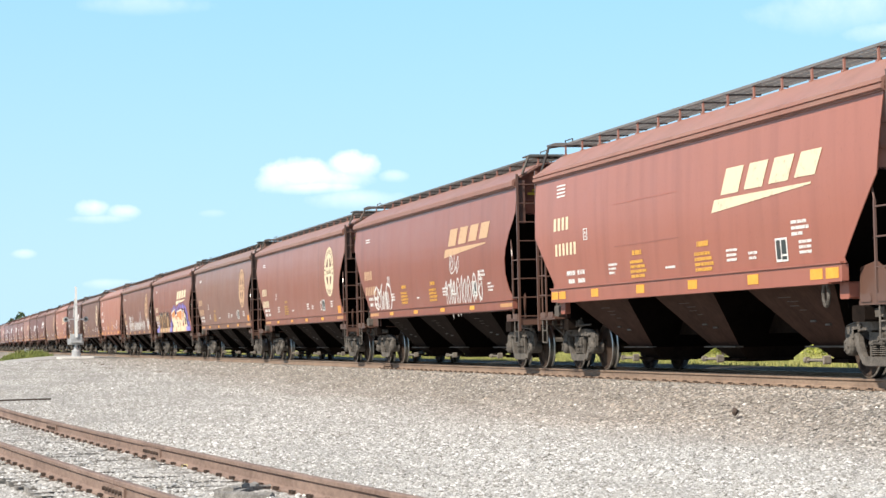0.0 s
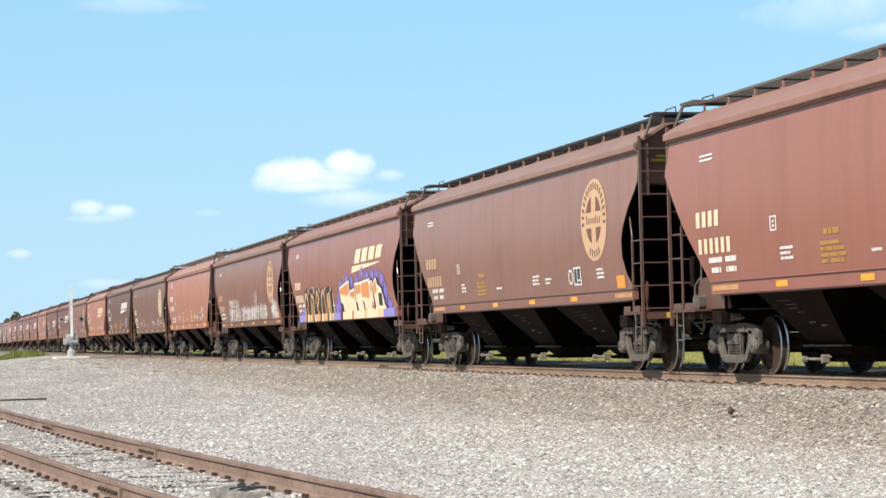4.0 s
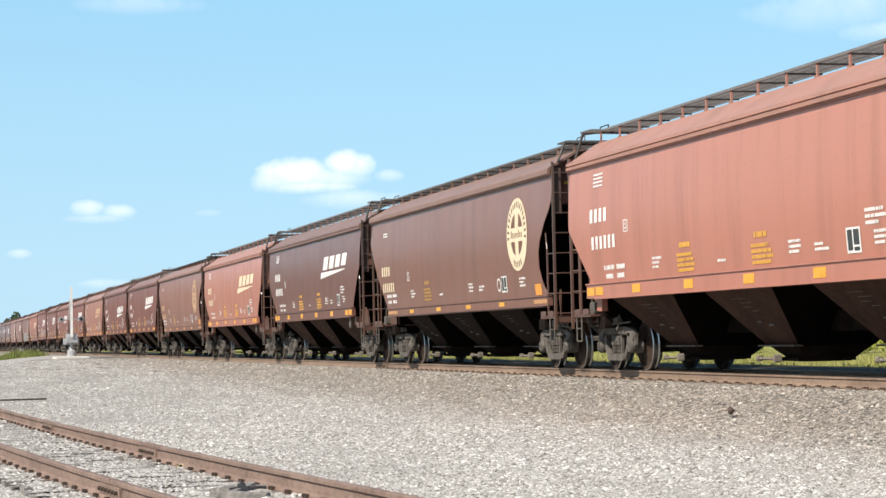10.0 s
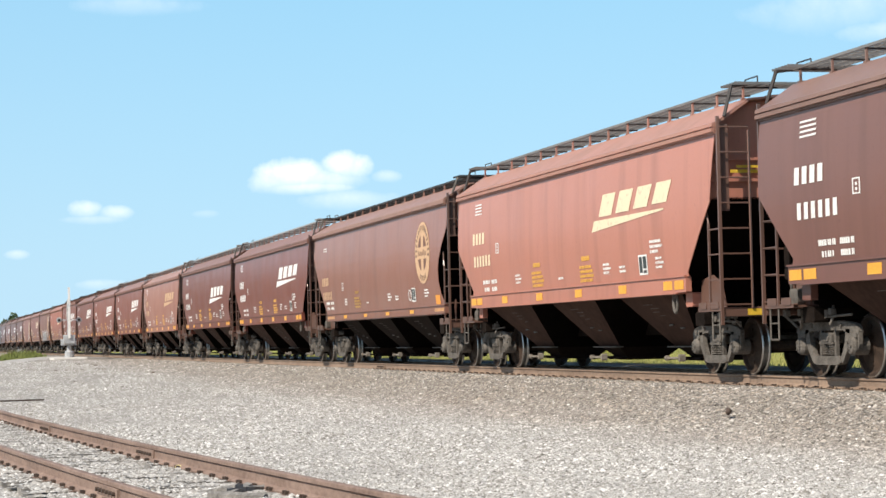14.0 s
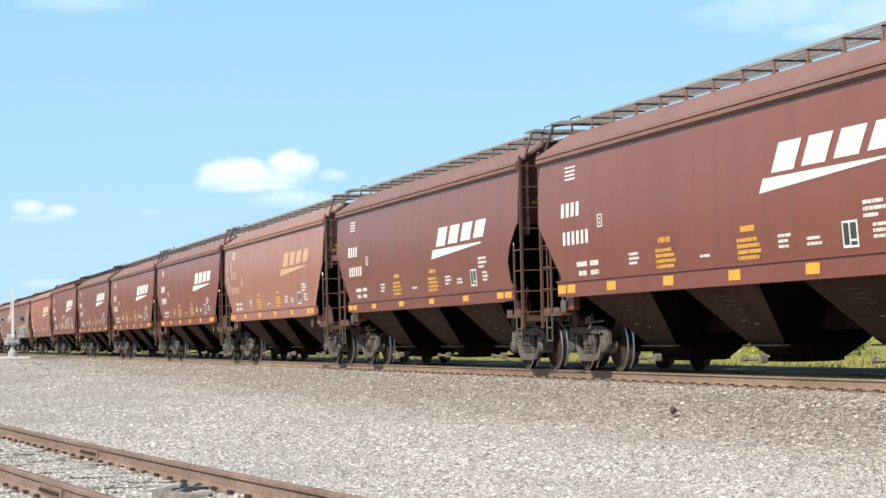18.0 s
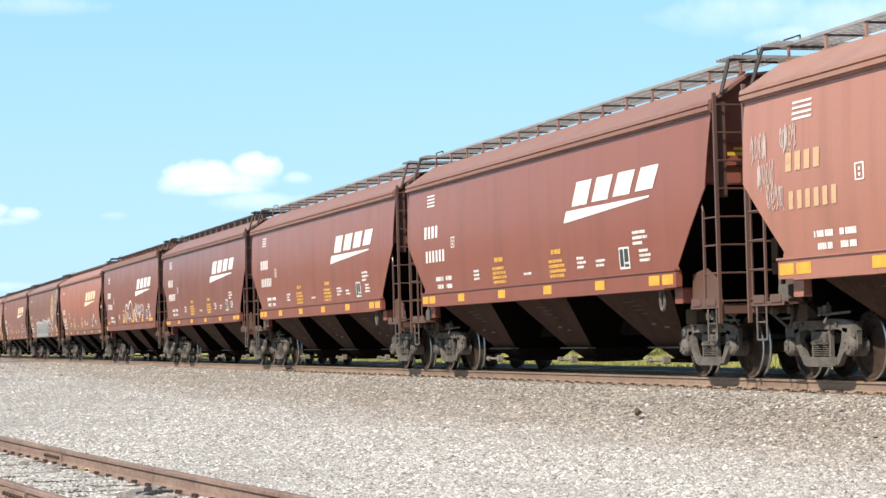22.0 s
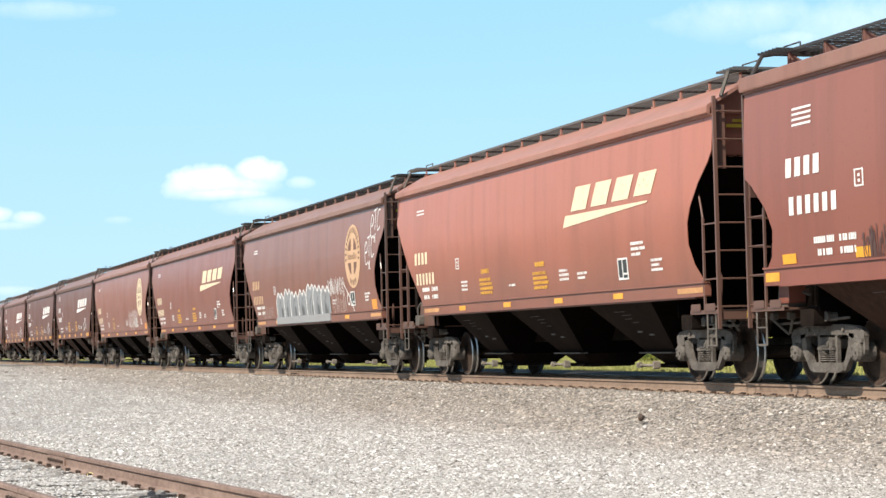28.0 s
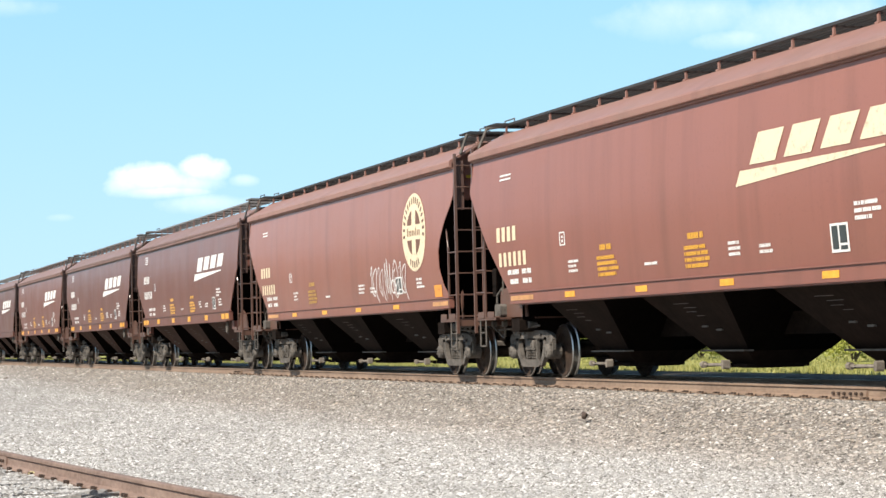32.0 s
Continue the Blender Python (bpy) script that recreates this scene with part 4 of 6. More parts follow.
        hr.path([(e * (h - 0.4), -0.9, z_rb), (e * (h - 0.4), -0.9, z_rb + 0.09), (e * (h + 0.1), -0.9, z_rb + 0.09), (e * (h + 0.1), -0.9, z_rb)], 0.012)
        hr.part("roof_handrail", [BLACKBAR if kind in ("angled", "stepped", "flat_roofed") else STEEL], car)
    for q in range(4):
        a = -h + 0.7 + q * (L - 1.4) / 4
        hc = Shape().take([(x, y, z) for x in (a + 0.05, a + (L - 1.4) / 4 - 0.05) for y, z in ((-0.40, ev + rise), (-0.39, ev + rise + 0.13), (0, ev + rise + 0.17), (0.39, ev + rise + 0.13), (0.40, ev + rise))],
                          [(0, 1, 6, 5), (1, 2, 7, 6), (2, 3, 8, 7), (3, 4, 9, 8), (0, 5, 9, 4), (0, 4, 3, 2, 1), (5, 6, 7, 8, 9)])
        hc.part("hatch_cover", [PAINT], car)
    if kind == "angled":
        ringp = [(rb - 0.75 + 0.09 * math.cos(2 * math.pi * q / 14), -1.50, bot - 0.16 + 0.17 * math.sin(2 * math.pi * q / 14)) for q in range(15)]
        Shape().path(ringp, 0.028).part("roping_ring", [STEEL], car)
    # brake rigging under both platforms
    for e, tc in ((-1, k["truck"]), (1, k["truck_r"])):
        rg_ = random.Random(9 + e)
        for q in range(4):
            x = e * (h - 0.15 - 0.42 * q)
            rod = Shape().path([(x, -1.28 + 0.05 * q, 1.04), (x + rg_.uniform(-0.05, 0.05), -1.30 + 0.06 * q, 0.90), (x + rg_.uniform(-0.22, 0.22), -1.18, rg_.uniform(0.68, 0.84))], 0.02)
            rod.box(x - 0.05, x + 0.05, -1.34 + 0.05 * q, -1.26 + 0.05 * q, 0.90, 1.0, bev=0.015)
            rod.part("brake_hanger", [STEEL], car)
        Shape().bar((e * (h - 0.1), -1.22, 0.84), (e * (h - 2.0), -1.12, 0.90), 0.018).part("brake_rod", [STEEL], car)
        Shape().box(min(e * (h - tc - 0.30), e * (h - tc + 0.34)), max(e * (h - tc - 0.30), e * (h - tc + 0.34)), -1.20, -1.05, 0.86, 0.98, bev=0.03).part("side_bearing", [STEEL], car)
    # end equipment
    pipes = Shape().path([(-h + 0.35, -1.30, 1.12), (-h + 0.42, -1.32, 1.45), (-h + 0.62, -1.30, 1.58), (-h + 0.80, -1.25, 1.30), (-h + 1.05, -1.2, 1.22)], 0.022)
    pipes.path([(-h + 0.30, -1.15, 1.10), (-h + 0.34, -1.18, 2.05), (-h + 0.42, -1.1, 2.30)], 0.018)
    pipes.path([(-h + 0.50, -1.05, 1.10), (-h + 0.60, -1.10, 1.75), (-h + 0.85, -1.0, 1.95)], 0.018)
    pipes.part("brake_pipe", [STEEL], car)
    Shape().box(-h + 0.55, -h + 0.85, -1.42, -1.16, 1.07, 1.30, bev=0.04).part("control_valve", [STEEL], car)
    Shape().box(-h + 0.12, -h + 0.30, -1.30, -1.05, 1.45, 1.95, bev=0.03).part("hand_brake_case", [GRIME], car)
    hw = [(-h + 0.06, -0.75 + 0.27 * math.cos(2 * math.pi * q / 16), 2.35 + 0.27 * math.sin(2 * math.pi * q / 16)) for q in range(17)]
    wheel = Shape().path(hw, 0.016)
    for q in range(0, 16, 4):
        wheel.bar((-h + 0.06, -0.75, 2.35), hw[q], 0.012)
    wheel.bar((-h + 0.06, -0.75, 2.35), (-h + 0.34, -0.75, 2.35), 0.025, 8)
    wheel.part("hand_brake_wheel", [PAINT], car)
    br = Shape().bar((-h + 0.55, -0.5, 1.30), (-h + 1.2, -0.5, 1.30), 0.16, 12)
    br.part("brake_cylinder", [GRIME], car)
    rs = Shape().bar((h - 0.95, 0.1, 1.32), (h - 0.95, 0.9, 1.32), 0.19, 12)
    rs.part("air_reservoir", [GRIME], car)
    truck_parts(car, -h + k["truck"] + 0.0)
    truck_parts(car, h - k["truck_r"])
    return car
# ---- the train ----
CREAM, WHITE, YELLOW, FADED = (0.72, 0.61, 0.43), (0.74, 0.73, 0.71), (0.66, 0.35, 0.06), (0.55, 0.36, 0.22)
# kind, left eave at 0 s, paint, mark colour, marks
CARS = [
    ("angled", -40.95, (0.370, 0.116, 0.077), CREAM, "logo creased"),
    ("round", -59.5, (0.295, 0.088, 0.058), FADED, "logo tags"),
    ("round", -78.2, (0.315, 0.112, 0.077), CREAM, "emblem"),
    ("round", -96.75, (0.275, 0.128, 0.094), FADED, "emblem"),
    ("round", -115.5, (0.315, 0.114, 0.080), CREAM, "logo mural"),
    ("round", -133.99, (0.270, 0.108, 0.072), FADED, "emblem tags2"),
    ("angled", -151.66, (0.480, 0.180, 0.120), WHITE, "plain"),
    ("round", -169.9, (0.216, 0.095, 0.067), CREAM, "emblem"),
    ("angled", -187.46, (0.162, 0.066, 0.052), WHITE, "logo"),
    ("angled", -205.3, (0.480, 0.178, 0.119), CREAM, "logo"),
    ("round", -223.5, (0.297, 0.120, 0.082), FADED, "emblem"),
    ("angled", -240.66, (0.205, 0.052, 0.034), WHITE, "logo"),
    ("notched", -257.67, (0.200, 0.052, 0.034), WHITE, "logo"),
    ("angled", -275.4, (0.395, 0.157, 0.108), FADED, "logo tags6"),
    ("angled", -292.56, (0.255, 0.066, 0.039), WHITE, "logo"),
    ("angled", -309.67, (0.265, 0.070, 0.041), WHITE, "logo"),
    ("stepped", -326.5, (0.228, 0.064, 0.043), WHITE, "logo"),
    ("flat_roofed", -343.5, (0.250, 0.072, 0.047), WHITE, "logo tags3"),
    ("round", -361.64, (0.430, 0.128, 0.073), CREAM, "logo"),
    ("short", -379.45, (0.248, 0.098, 0.067), FADED, "emblem tags4"),
    ("round", -398.05, (0.277, 0.092, 0.065), CREAM, "logo"),
    ("round", -416.2, (0.309, 0.114, 0.081), CREAM, "emblem tags5"),
    ("angled", -433.6, (0.175, 0.064, 0.049), WHITE, "logo"),
    ("angled", -451.2, (0.165, 0.061, 0.048), WHITE, "logo"),
    ("angled", -468.9, (0.202, 0.072, 0.054), WHITE, "logo"),
    ("angled", -486.6, (0.150, 0.058, 0.047), WHITE, "logo"),
]
rng = random.Random(7)
# far-off cars: darker paint, with the dimming of distance put into the colour
while len(CARS) < 37:
    c = rng.choice([(0.08, 0.05, 0.045), (0.10, 0.05, 0.042), (0.07, 0.042, 0.038), (0.09, 0.055, 0.05)])
    CARS.append((rng.choice(["round", "angled"]), CARS[-1][1] - 17.9, c, rng.choice([CREAM, WHITE]), rng.choice(["logo", "emblem"])))


def clip(points, level, above):
    """The part of an outline above or below a level."""
    out = []
    for (x0, z0), (x1, z1) in zip(points, points[1:] + points[:1]):
        a, b = (z0 >= level, z1 >= level) if above else (z0 <= level, z1 <= level)
        if a:
            out.append((x0, z0))
        if a != b:
            out.append((x0 + (x1 - x0) * (level - z0) / (z1 - z0), level))
    return out


def bands(points, step=0.16):
    """An outline cut into level bands, so that it follows the bulge of the side."""
    lo, hi = min(z for _, z in points), max(z for _, z in points)
    if hi - lo < step:
        return [points]
    out = []
    for i in range(int(lo / step), int(hi / step) + 1):
        p = clip(clip(list(points), i * step, True), (i + 1) * step, False)
        if len(p) > 2:
            out.append(p)
    return out


def flat(car, kind, name, polys, colour, label="", lift=0.008, split=False):
    """Flat painted shapes on the near side, from outlines in x (from the left eave) and z."""
    h = KINDS[kind]["length"] / 2
    ob = None
    for group in ([[p] for p in polys] if split else [polys]):
        v, f = [], []
        for p in itertools.chain.from_iterable(bands(p) for p in group):
            k = len(v)
            v += [(x - h, -(side_y(kind, z) + lift), z) for x, z in p]
            f.append(tuple(range(k, k + len(p))))
        ob = mesh_object(name, v, f, STENCIL, car, label)
        ob.color = (*colour, 1)
        if len(group) > 1:
            tagged(ob, kind="stuff")
    return ob


def rect(x0, x1, z0, z1, lean=0.0):
    return [(x0, z0), (x1, z0), (x1 + lean, z1), (x0 + lean, z1)]


def bars_row(x, z, height, count, width, gap, lean=0.0):
    return [rect(x + i * (width + gap), x + i * (width + gap) + width, z, z + height, lean) for i in range(count)]


def text_line(x, z, length, height, r):
    """A line of small stencilled writing, told by its letter bars alone."""
    out, at = [], x
    while at < x + length - 0.02:
        w = height * r.uniform(0.45, 0.75)
        out.append(rect(at, min(at + w, x + length), z, z + height, 0.004))
        at += w + height * (0.10 if r.random() < 0.85 else 0.45)
    return out


def text_block(x, z, widths, height, pitch, r):
    return [p for i, w in enumerate(widths) for p in text_line(x, z - i * pitch, w, height, r)]


def arc_points(cx, cz, r, a0, a1, n, squeeze=1.0):
    return [(cx + r * squeeze * math.cos(a0 + (a1 - a0) * i / n), cz + r * math.sin(a0 + (a1 - a0) * i / n)) for i in range(n + 1)]


def ring(cx, cz, r, w, n=28):
    out, inn = arc_points(cx, cz, r, 0, 2 * math.pi, n), arc_points(cx, cz, r - w, 0, 2 * math.pi, n)
    return [[out[i], out[i + 1], inn[i + 1], inn[i]] for i in range(n)]


def stroke(points, w):
    """A painted stroke of width w as quads along points."""
    quads = []
    for (x0, z0), (x1, z1) in zip(points, points[1:]):
        d = math.hypot(x1 - x0, z1 - z0) or 1
        nx, nz = -(z1 - z0) / d * w / 2, (x1 - x0) / d * w / 2
        quads.append([(x0 - nx, z0 - nz), (x1 - nx, z1 - nz), (x1 + nx, z1 + nz), (x0 + nx, z0 + nz)])
    return quads


def smooth(points, n=5):
    """A rounded line through the points."""
    p = [points[0]] + list(points) + [points[-1]]
    out = []
    for i in range(1, len(p) - 2):
        for k in range(n):
            t = k / n
            out.append(tuple(0.5 * (2 * p[i][c] + (p[i + 1][c] - p[i - 1][c]) * t + (2 * p[i - 1][c] - 5 * p[i][c] + 4 * p[i + 1][c] - p[i + 2][c]) * t * t
                                    + (3 * p[i][c] - p[i - 1][c] - 3 * p[i + 1][c] + p[i + 2][c]) * t ** 3) for c in (0, 1)))
    return out + [points[-1]]


GLYPHS = [  # made-up spray strokes in a unit cell: zigzags, spirals, waves
    [(0.0, -0.1), (0.12, 1.0), (0.25, 0.0), (0.42, 1.1), (0.55, 0.05), (0.75, 0.9), (0.9, -0.1)],
    [(0.95, 0.15), (0.45, -0.05), (0.05, 0.5), (0.5, 1.0), (0.9, 0.55), (0.5, 0.2), (0.25, 0.55), (0.55, 0.75)],
    [(0.0, 0.35), (0.25, 1.05), (0.35, 0.45), (0.6, 0.95), (0.55, 0.1), (0.2, -0.1), (0.95, 0.2)],
    [(0.15, 1.1), (0.1, 0.1), (0.5, 0.75), (0.45, -0.05), (0.95, 0.5), (0.85, 1.0), (0.6, 0.6)],
    [(-0.1, 0.7), (0.3, 0.95), (0.1, 0.3), (0.6, 0.1), (0.35, 0.6), (0.9, 0.85), (0.75, 0.25), (1.1, -0.15)],
]


def scrawl(x0, x1, z0, z1, letters, w, seed):
    """Spray-can strokes: loops and zigzags, no letters."""
    r = random.Random(seed)
    polys = []
    step = (x1 - x0) / letters
    for i in range(letters):
        a, rise, lift = x0 + i * step, z1 - z0, r.uniform(-0.06, 0.08) * (z1 - z0)
        pts = [(a + step * (0.08 + 0.9 * (u + r.uniform(-0.07, 0.07))), z0 + lift + rise * (k + r.uniform(-0.07, 0.07))) for u, k in r.choice(GLYPHS)]
        polys += stroke(smooth(pts, 4), w * r.uniform(0.55, 0.85))
    return polys


def blob(cx, cz, rx, rz, seed, n=14, wild=0.25):
    r = random.Random(seed)
    return [(cx + rx * (1 + r.uniform(-wild, wild)) * math.cos(2 * math.pi * i / n), cz + rz * (1 + r.uniform(-wild, wild)) * math.sin(2 * math.pi * i / n)) for i in range(n)]


def markings(car, kind, colour, marks, seed):
    k = KINDS[kind]
    L, bot = k["length"], k["bottom"]
    r = random.Random(seed)
    x_logo, z_logo = {"round": (10.75, 2.72), "short": (10.5, 2.72), "angled": (9.88, 2.70), "notched": (9.40, 2.50), "stepped": (9.75, 2.78), "flat_roofed": (9.75, 2.78)}[kind]
    far = seed > 124
    if "logo" in marks:
        for i in range(4):
            a = x_logo + 0.42 + i * 0.955
            z0, z1 = z_logo + 0.15 + 0.015 * i, z_logo + 0.55
            flat(car, kind, "logo_block", [rect(a, a + 0.72, z0, z1, 0.26)], colour, "slanted pale block of the railway mark")
        flat(car, kind, "logo_wedge", [[(x_logo, z_logo - 0.11), (x_logo + 3.86, z_logo + 0.07), (x_logo + 3.86, z_logo + 0.10), (x_logo + 0.14, z_logo + 0.09)]], colour, "long pale wedge under the mark")
    if "creased" in marks:
        for z, x1 in ((3.05, 8.3), (2.28, 8.3)):
            o = Shape().box(5.0 - L / 2, x1 - L / 2, -side_y(kind, z) - 0.004, -side_y(kind, z) + 0.01, z, z + 0.018, bev=0.006).part("side_crease", [PAINT], car)
            o.color = (0.370, 0.116, 0.077, 1)
    if "emblem" in marks:
        cx, cz = (13.6 if kind == "short" else 14.6), 2.82
        disc = ring(cx, cz, 0.77, 0.20) + [arc_points(cx, cz, 0.57, 0, 2 * math.pi, 28)[:-1]]
        tagged(flat(car, kind, "round_emblem", disc, colour, "round pale emblem with a cross"), kind="part")
        quads = []
        for u, w in ((1, 1), (-1, 1), (-1, -1), (1, -1)):
            q = [(cx + u * 0.13, cz + w * 0.15)] + [(cx + u * 0.46 * math.cos(g), cz + w * 0.46 * math.sin(g)) for g in (0.33, 0.55, 0.78, 1.0, 1.28)]
            quads.append(q if u * w > 0 else q[::-1])
        flat(car, kind, "emblem_quarter", quads, (0.16, 0.08, 0.055), "dark quarter of the emblem", 0.012, split=True)
        flat(car, kind, "emblem_bars", [rect(cx - 0.42 + 0.11 * i, cx - 0.37 + 0.11 * i, cz - 0.07, cz + (0.09 if i in (0, 5) else 0.04)) for i in range(8)], (0.20, 0.11, 0.07), "", 0.012)
        flat(car, kind, "end_patch", [rect(15.7 if kind == "round" else 15.2, 16.15 if kind == "round" else 15.65, bot + 0.23, bot + 0.46)], (0.70, 0.29, 0.05), "orange reflective patch")
        flat(car, kind, "oval_badge", ring(13.0, bot + 0.52, 0.15, 0.04, 14), WHITE, "small white oval badge")
        n_b = 30
        flat(car, kind, "emblem_bars", [stroke([(cx + 0.57 * math.cos(q), cz + 0.57 * math.sin(q)), (cx + 0.70 * math.cos(q), cz + 0.70 * math.sin(q))], 0.055)[0] for q in [math.pi * (0.5 + 2 * i / n_b) for i in range(n_b) if i not in (9, 10, 11, 12, 18, 19, 20, 21)]], (0.13, 0.07, 0.05), "", 0.012)
    tx, tz, nz = (1.30, 2.36, 1.93) if kind in ROUND else (1.3, 2.76, 2.26)
    flat(car, kind, "reporting_mark", bars_row(tx, tz, 0.25, 4, 0.165, 0.10, 0.02), colour, "pale stencilled bars", split=not far)
    flat(car, kind, "number_bar", bars_row(tx + 0.05, nz, 0.24, 6, 0.135, 0.105, 0.02), colour, split=not far)
    if far:
        return
    dx, dz = tx + 0.7, bot + 0.34
    if kind in ROUND:
        dx = 1.75
    flat(car, kind, "weight_stencil", text_line(dx, dz + 0.16, 0.56, 0.085, r) + text_line(dx + 0.70, dz + 0.16, 0.45, 0.085, r) + text_line(dx + 0.08, dz, 0.40, 0.085, r) + text_line(dx + 0.70, dz, 0.42, 0.085, r), WHITE)
    flat(car, kind, "built_stencil", [rect(tx + 0.2, tx + 0.75, 3.42 + 0.07 * i, 3.45 + 0.07 * i, 0.02) for i in range(2 if kind in ROUND else 4)], WHITE)
    px, pz = (4.3, 2.16) if kind in ROUND else (3.2, 2.50)
    flat(car, kind, "code_frame", [rect(px, px + 0.24, pz, pz + 0.02), rect(px, px + 0.24, pz + 0.20, pz + 0.22), rect(px, px + 0.035, pz + 0.02, pz + 0.20), rect(px + 0.205, px + 0.24, pz + 0.02, pz + 0.20), rect(px + 0.09, px + 0.15, pz + 0.05, pz + 0.09), rect(px + 0.09, px + 0.15, pz + 0.12, pz + 0.16)], WHITE)
    b = bot + 0.33
    for x in (5.8, 9.0) if "emblem" not in marks else (6.0,):
        flat(car, kind, "notice_stencil", text_line(x + 0.15, b + 0.40, 0.50, 0.085, r) + text_block(x, b + 0.255, (0.70, 0.78, 0.82, 0.74), 0.055, 0.085, r), (0.42, 0.24, 0.06) if "emblem" in marks else (0.62, 0.32, 0.04) if kind in ROUND else YELLOW, "yellow stencilled notice lines")
    for x, n in ((4.6, 3), (7.6, 1), (10.4, 3), (11.3, 2), (14.6 if kind in ROUND else 13.2, 3)):
        flat(car, kind, "small_stencil", text_block(x, b + 0.02 + 0.08 * n, [r.uniform(0.3, 0.5) for _ in range(n)], 0.042, 0.075, r), WHITE)
    qx = 12.35 if kind not in ROUND else 13.2
    flat(car, kind, "placard_frame", [rect(qx, qx + 0.44, b + 0.02, b + 0.37)], WHITE, "white-edged equipment placard")
    flat(car, kind, "placard_panel", [rect(qx + 0.04, qx + 0.19, b + 0.06, b + 0.34), rect(qx + 0.23, qx + 0.40, b + 0.13, b + 0.34), rect(qx + 0.23, qx + 0.40, b + 0.05, b + 0.10)], (0.04, 0.05, 0.05), "dark placard panel", 0.012)
    if "emblem" not in marks:
        flat(car, kind, "data_stencil", text_block(qx + 0.62, b + 0.55, (0.55, 0.62, 0.40), 0.048, 0.085, r), WHITE)
    # reflective tape along the sill
    yo = side_y(kind, bot + k["sill"]) + 0.03
    a, e = along(k["left"], bot), L - along(k["right"], bot)
    xs = [a + 0.05, a + 0.55] + [a + 2.6 + i * (e - a - 3.4) / 4 for i in range(4)] + [e - 1.05, e - 0.52]
    if kind in ROUND and "mural" not in marks:
        xs = xs[2:-2]
        for x0, x1 in ((a + 0.06, a + 1.15), (e - 1.0, e - 0.06)):
            Shape().box(x0 - L / 2, x1 - L / 2, -yo - 0.006, -yo - 0.003, bot + 0.055, bot + k["sill"] - 0.055).part("reflector_strip", [OLDTAPE], car, "long faded orange tape")
    if kind == "flat_roofed":
        for x, w in [(x, 0.40) for x in xs[1:-2]] + [(e - 1.6, 0.95)]:
            flat(car, kind, "reflector_tape", [rect(x, x + w, bot + 0.27, bot + 0.40)], (0.74, 0.34, 0.03), "yellow reflective tape")
        xs = xs[:1]
    for x in [] if "mural" in marks else xs:
        s = Shape().box(x - L / 2, x - L / 2 + 0.42, -yo - 0.006, -yo - 0.003, bot + 0.05, bot + k["sill"] - 0.05)
        s.part("reflector_tape", [REFLECT], car)
    z0 = bot + 0.12
    def tag(n, x0, x1, za, zb, w, s, col=WHITE, label="white spray-can scrawl", lift=0.014):
        flat(car, kind, "spray_scrawl", scrawl(x0, x1, za, zb, n, w, s), col, label, lift)

    if "tags2" in marks:
        for i, (x0, x1) in enumerate(((4.2, 5.7), (5.8, 7.2), (7.5, 8.9), (8.95, 10.4), (10.5, 11.9), (12.0, 13.5))):
            tag(4, x0, x1, 1.48, 2.02, 0.06, seed + i)
        tag(5, 4.5, 6.9, 2.05, 2.35, 0.045, seed + 11)
        tag(3, 10.7, 11.5, 2.1, 2.55, 0.03, seed + 12, (0.55, 0.52, 0.55))
        tag(4, 14.8, 16.0, 1.45, 2.1, 0.07, seed + 13)
    elif "tags3" in marks:
        flat(car, kind, "spray_scrawl", stroke(smooth([(6.7, 1.40), (6.75, 1.9), (6.95, 2.3), (7.35, 2.38), (7.6, 2.2), (7.8, 2.3), (8.1, 2.45), (8.5, 2.5), (8.75, 2.3), (9.0, 1.8), (9.3, 2.15), (9.7, 1.8), (10.1, 1.45), (9.75, 1.38)], 4), 0.08), WHITE, "white spray-can scrawl", 0.014)
        flat(car, kind, "spray_scrawl", stroke(smooth([(7.0, 1.45), (7.1, 2.1), (7.35, 1.75), (7.5, 2.05), (7.75, 1.7)]), 0.05) + stroke(smooth([(8.0, 2.05), (8.3, 1.7), (8.5, 1.35)]), 0.05), WHITE, "white spray-can scrawl", 0.014)
        tag(6, 9.6, 12.0, 1.95, 2.35, 0.04, seed + 2)
        tag(5, 3.3, 4.2, 1.5, 1.95, 0.03, seed + 5, (0.09, 0.05, 0.045), "faint dark scrawl")
    elif "tags4" in marks:
        rr = random.Random(seed)
        xs = [5.1, 6.1, 6.9, 7.9, 8.9, 9.7, 10.6]
        for i, x in enumerate(xs):
            w = 0.50
            top = 2.16 + 0.07 * math.sin(i * 1.9) + 0.015 * i
            body = [(x - w, 1.42), (x + w, 1.42), (x + w * 0.95, top - 0.15), (x + w * 0.5, top), (x + 0.05, top - 0.12), (x - w * 0.4, top + 0.02), (x - w * 0.98, top - 0.2)]
            body = body[:2] + smooth(body[2:], 4)
            flat(car, kind, "spray_fill", [body], (0.25, 0.265, 0.275), "grey spray-can block shape", 0.012 + 0.0015 * (i % 2))
            flat(car, kind, "spray_shade", stroke([(x - 0.16, 1.44), (x - 0.12, 1.80), (x + 0.10, 1.98)], 0.03) + stroke([(x + 0.14, 1.44), (x + 0.20, 1.72)], 0.03), (0.14, 0.15, 0.155), "dark sprayed line", 0.021)
            flat(car, kind, "spray_outline", stroke(body[2:] + [body[0]], 0.055), WHITE, "white outline stroke", 0.018 + 0.001 * (i % 2))
            flat(car, kind, "spray_shade", [blob(x + rr.uniform(-0.2, 0.2), 1.62, 0.10, 0.16, seed + i)], (0.12, 0.13, 0.135), "dark sprayed patch", 0.02)
        sill_y = side_y(kind, bot + k["sill"]) + 0.03
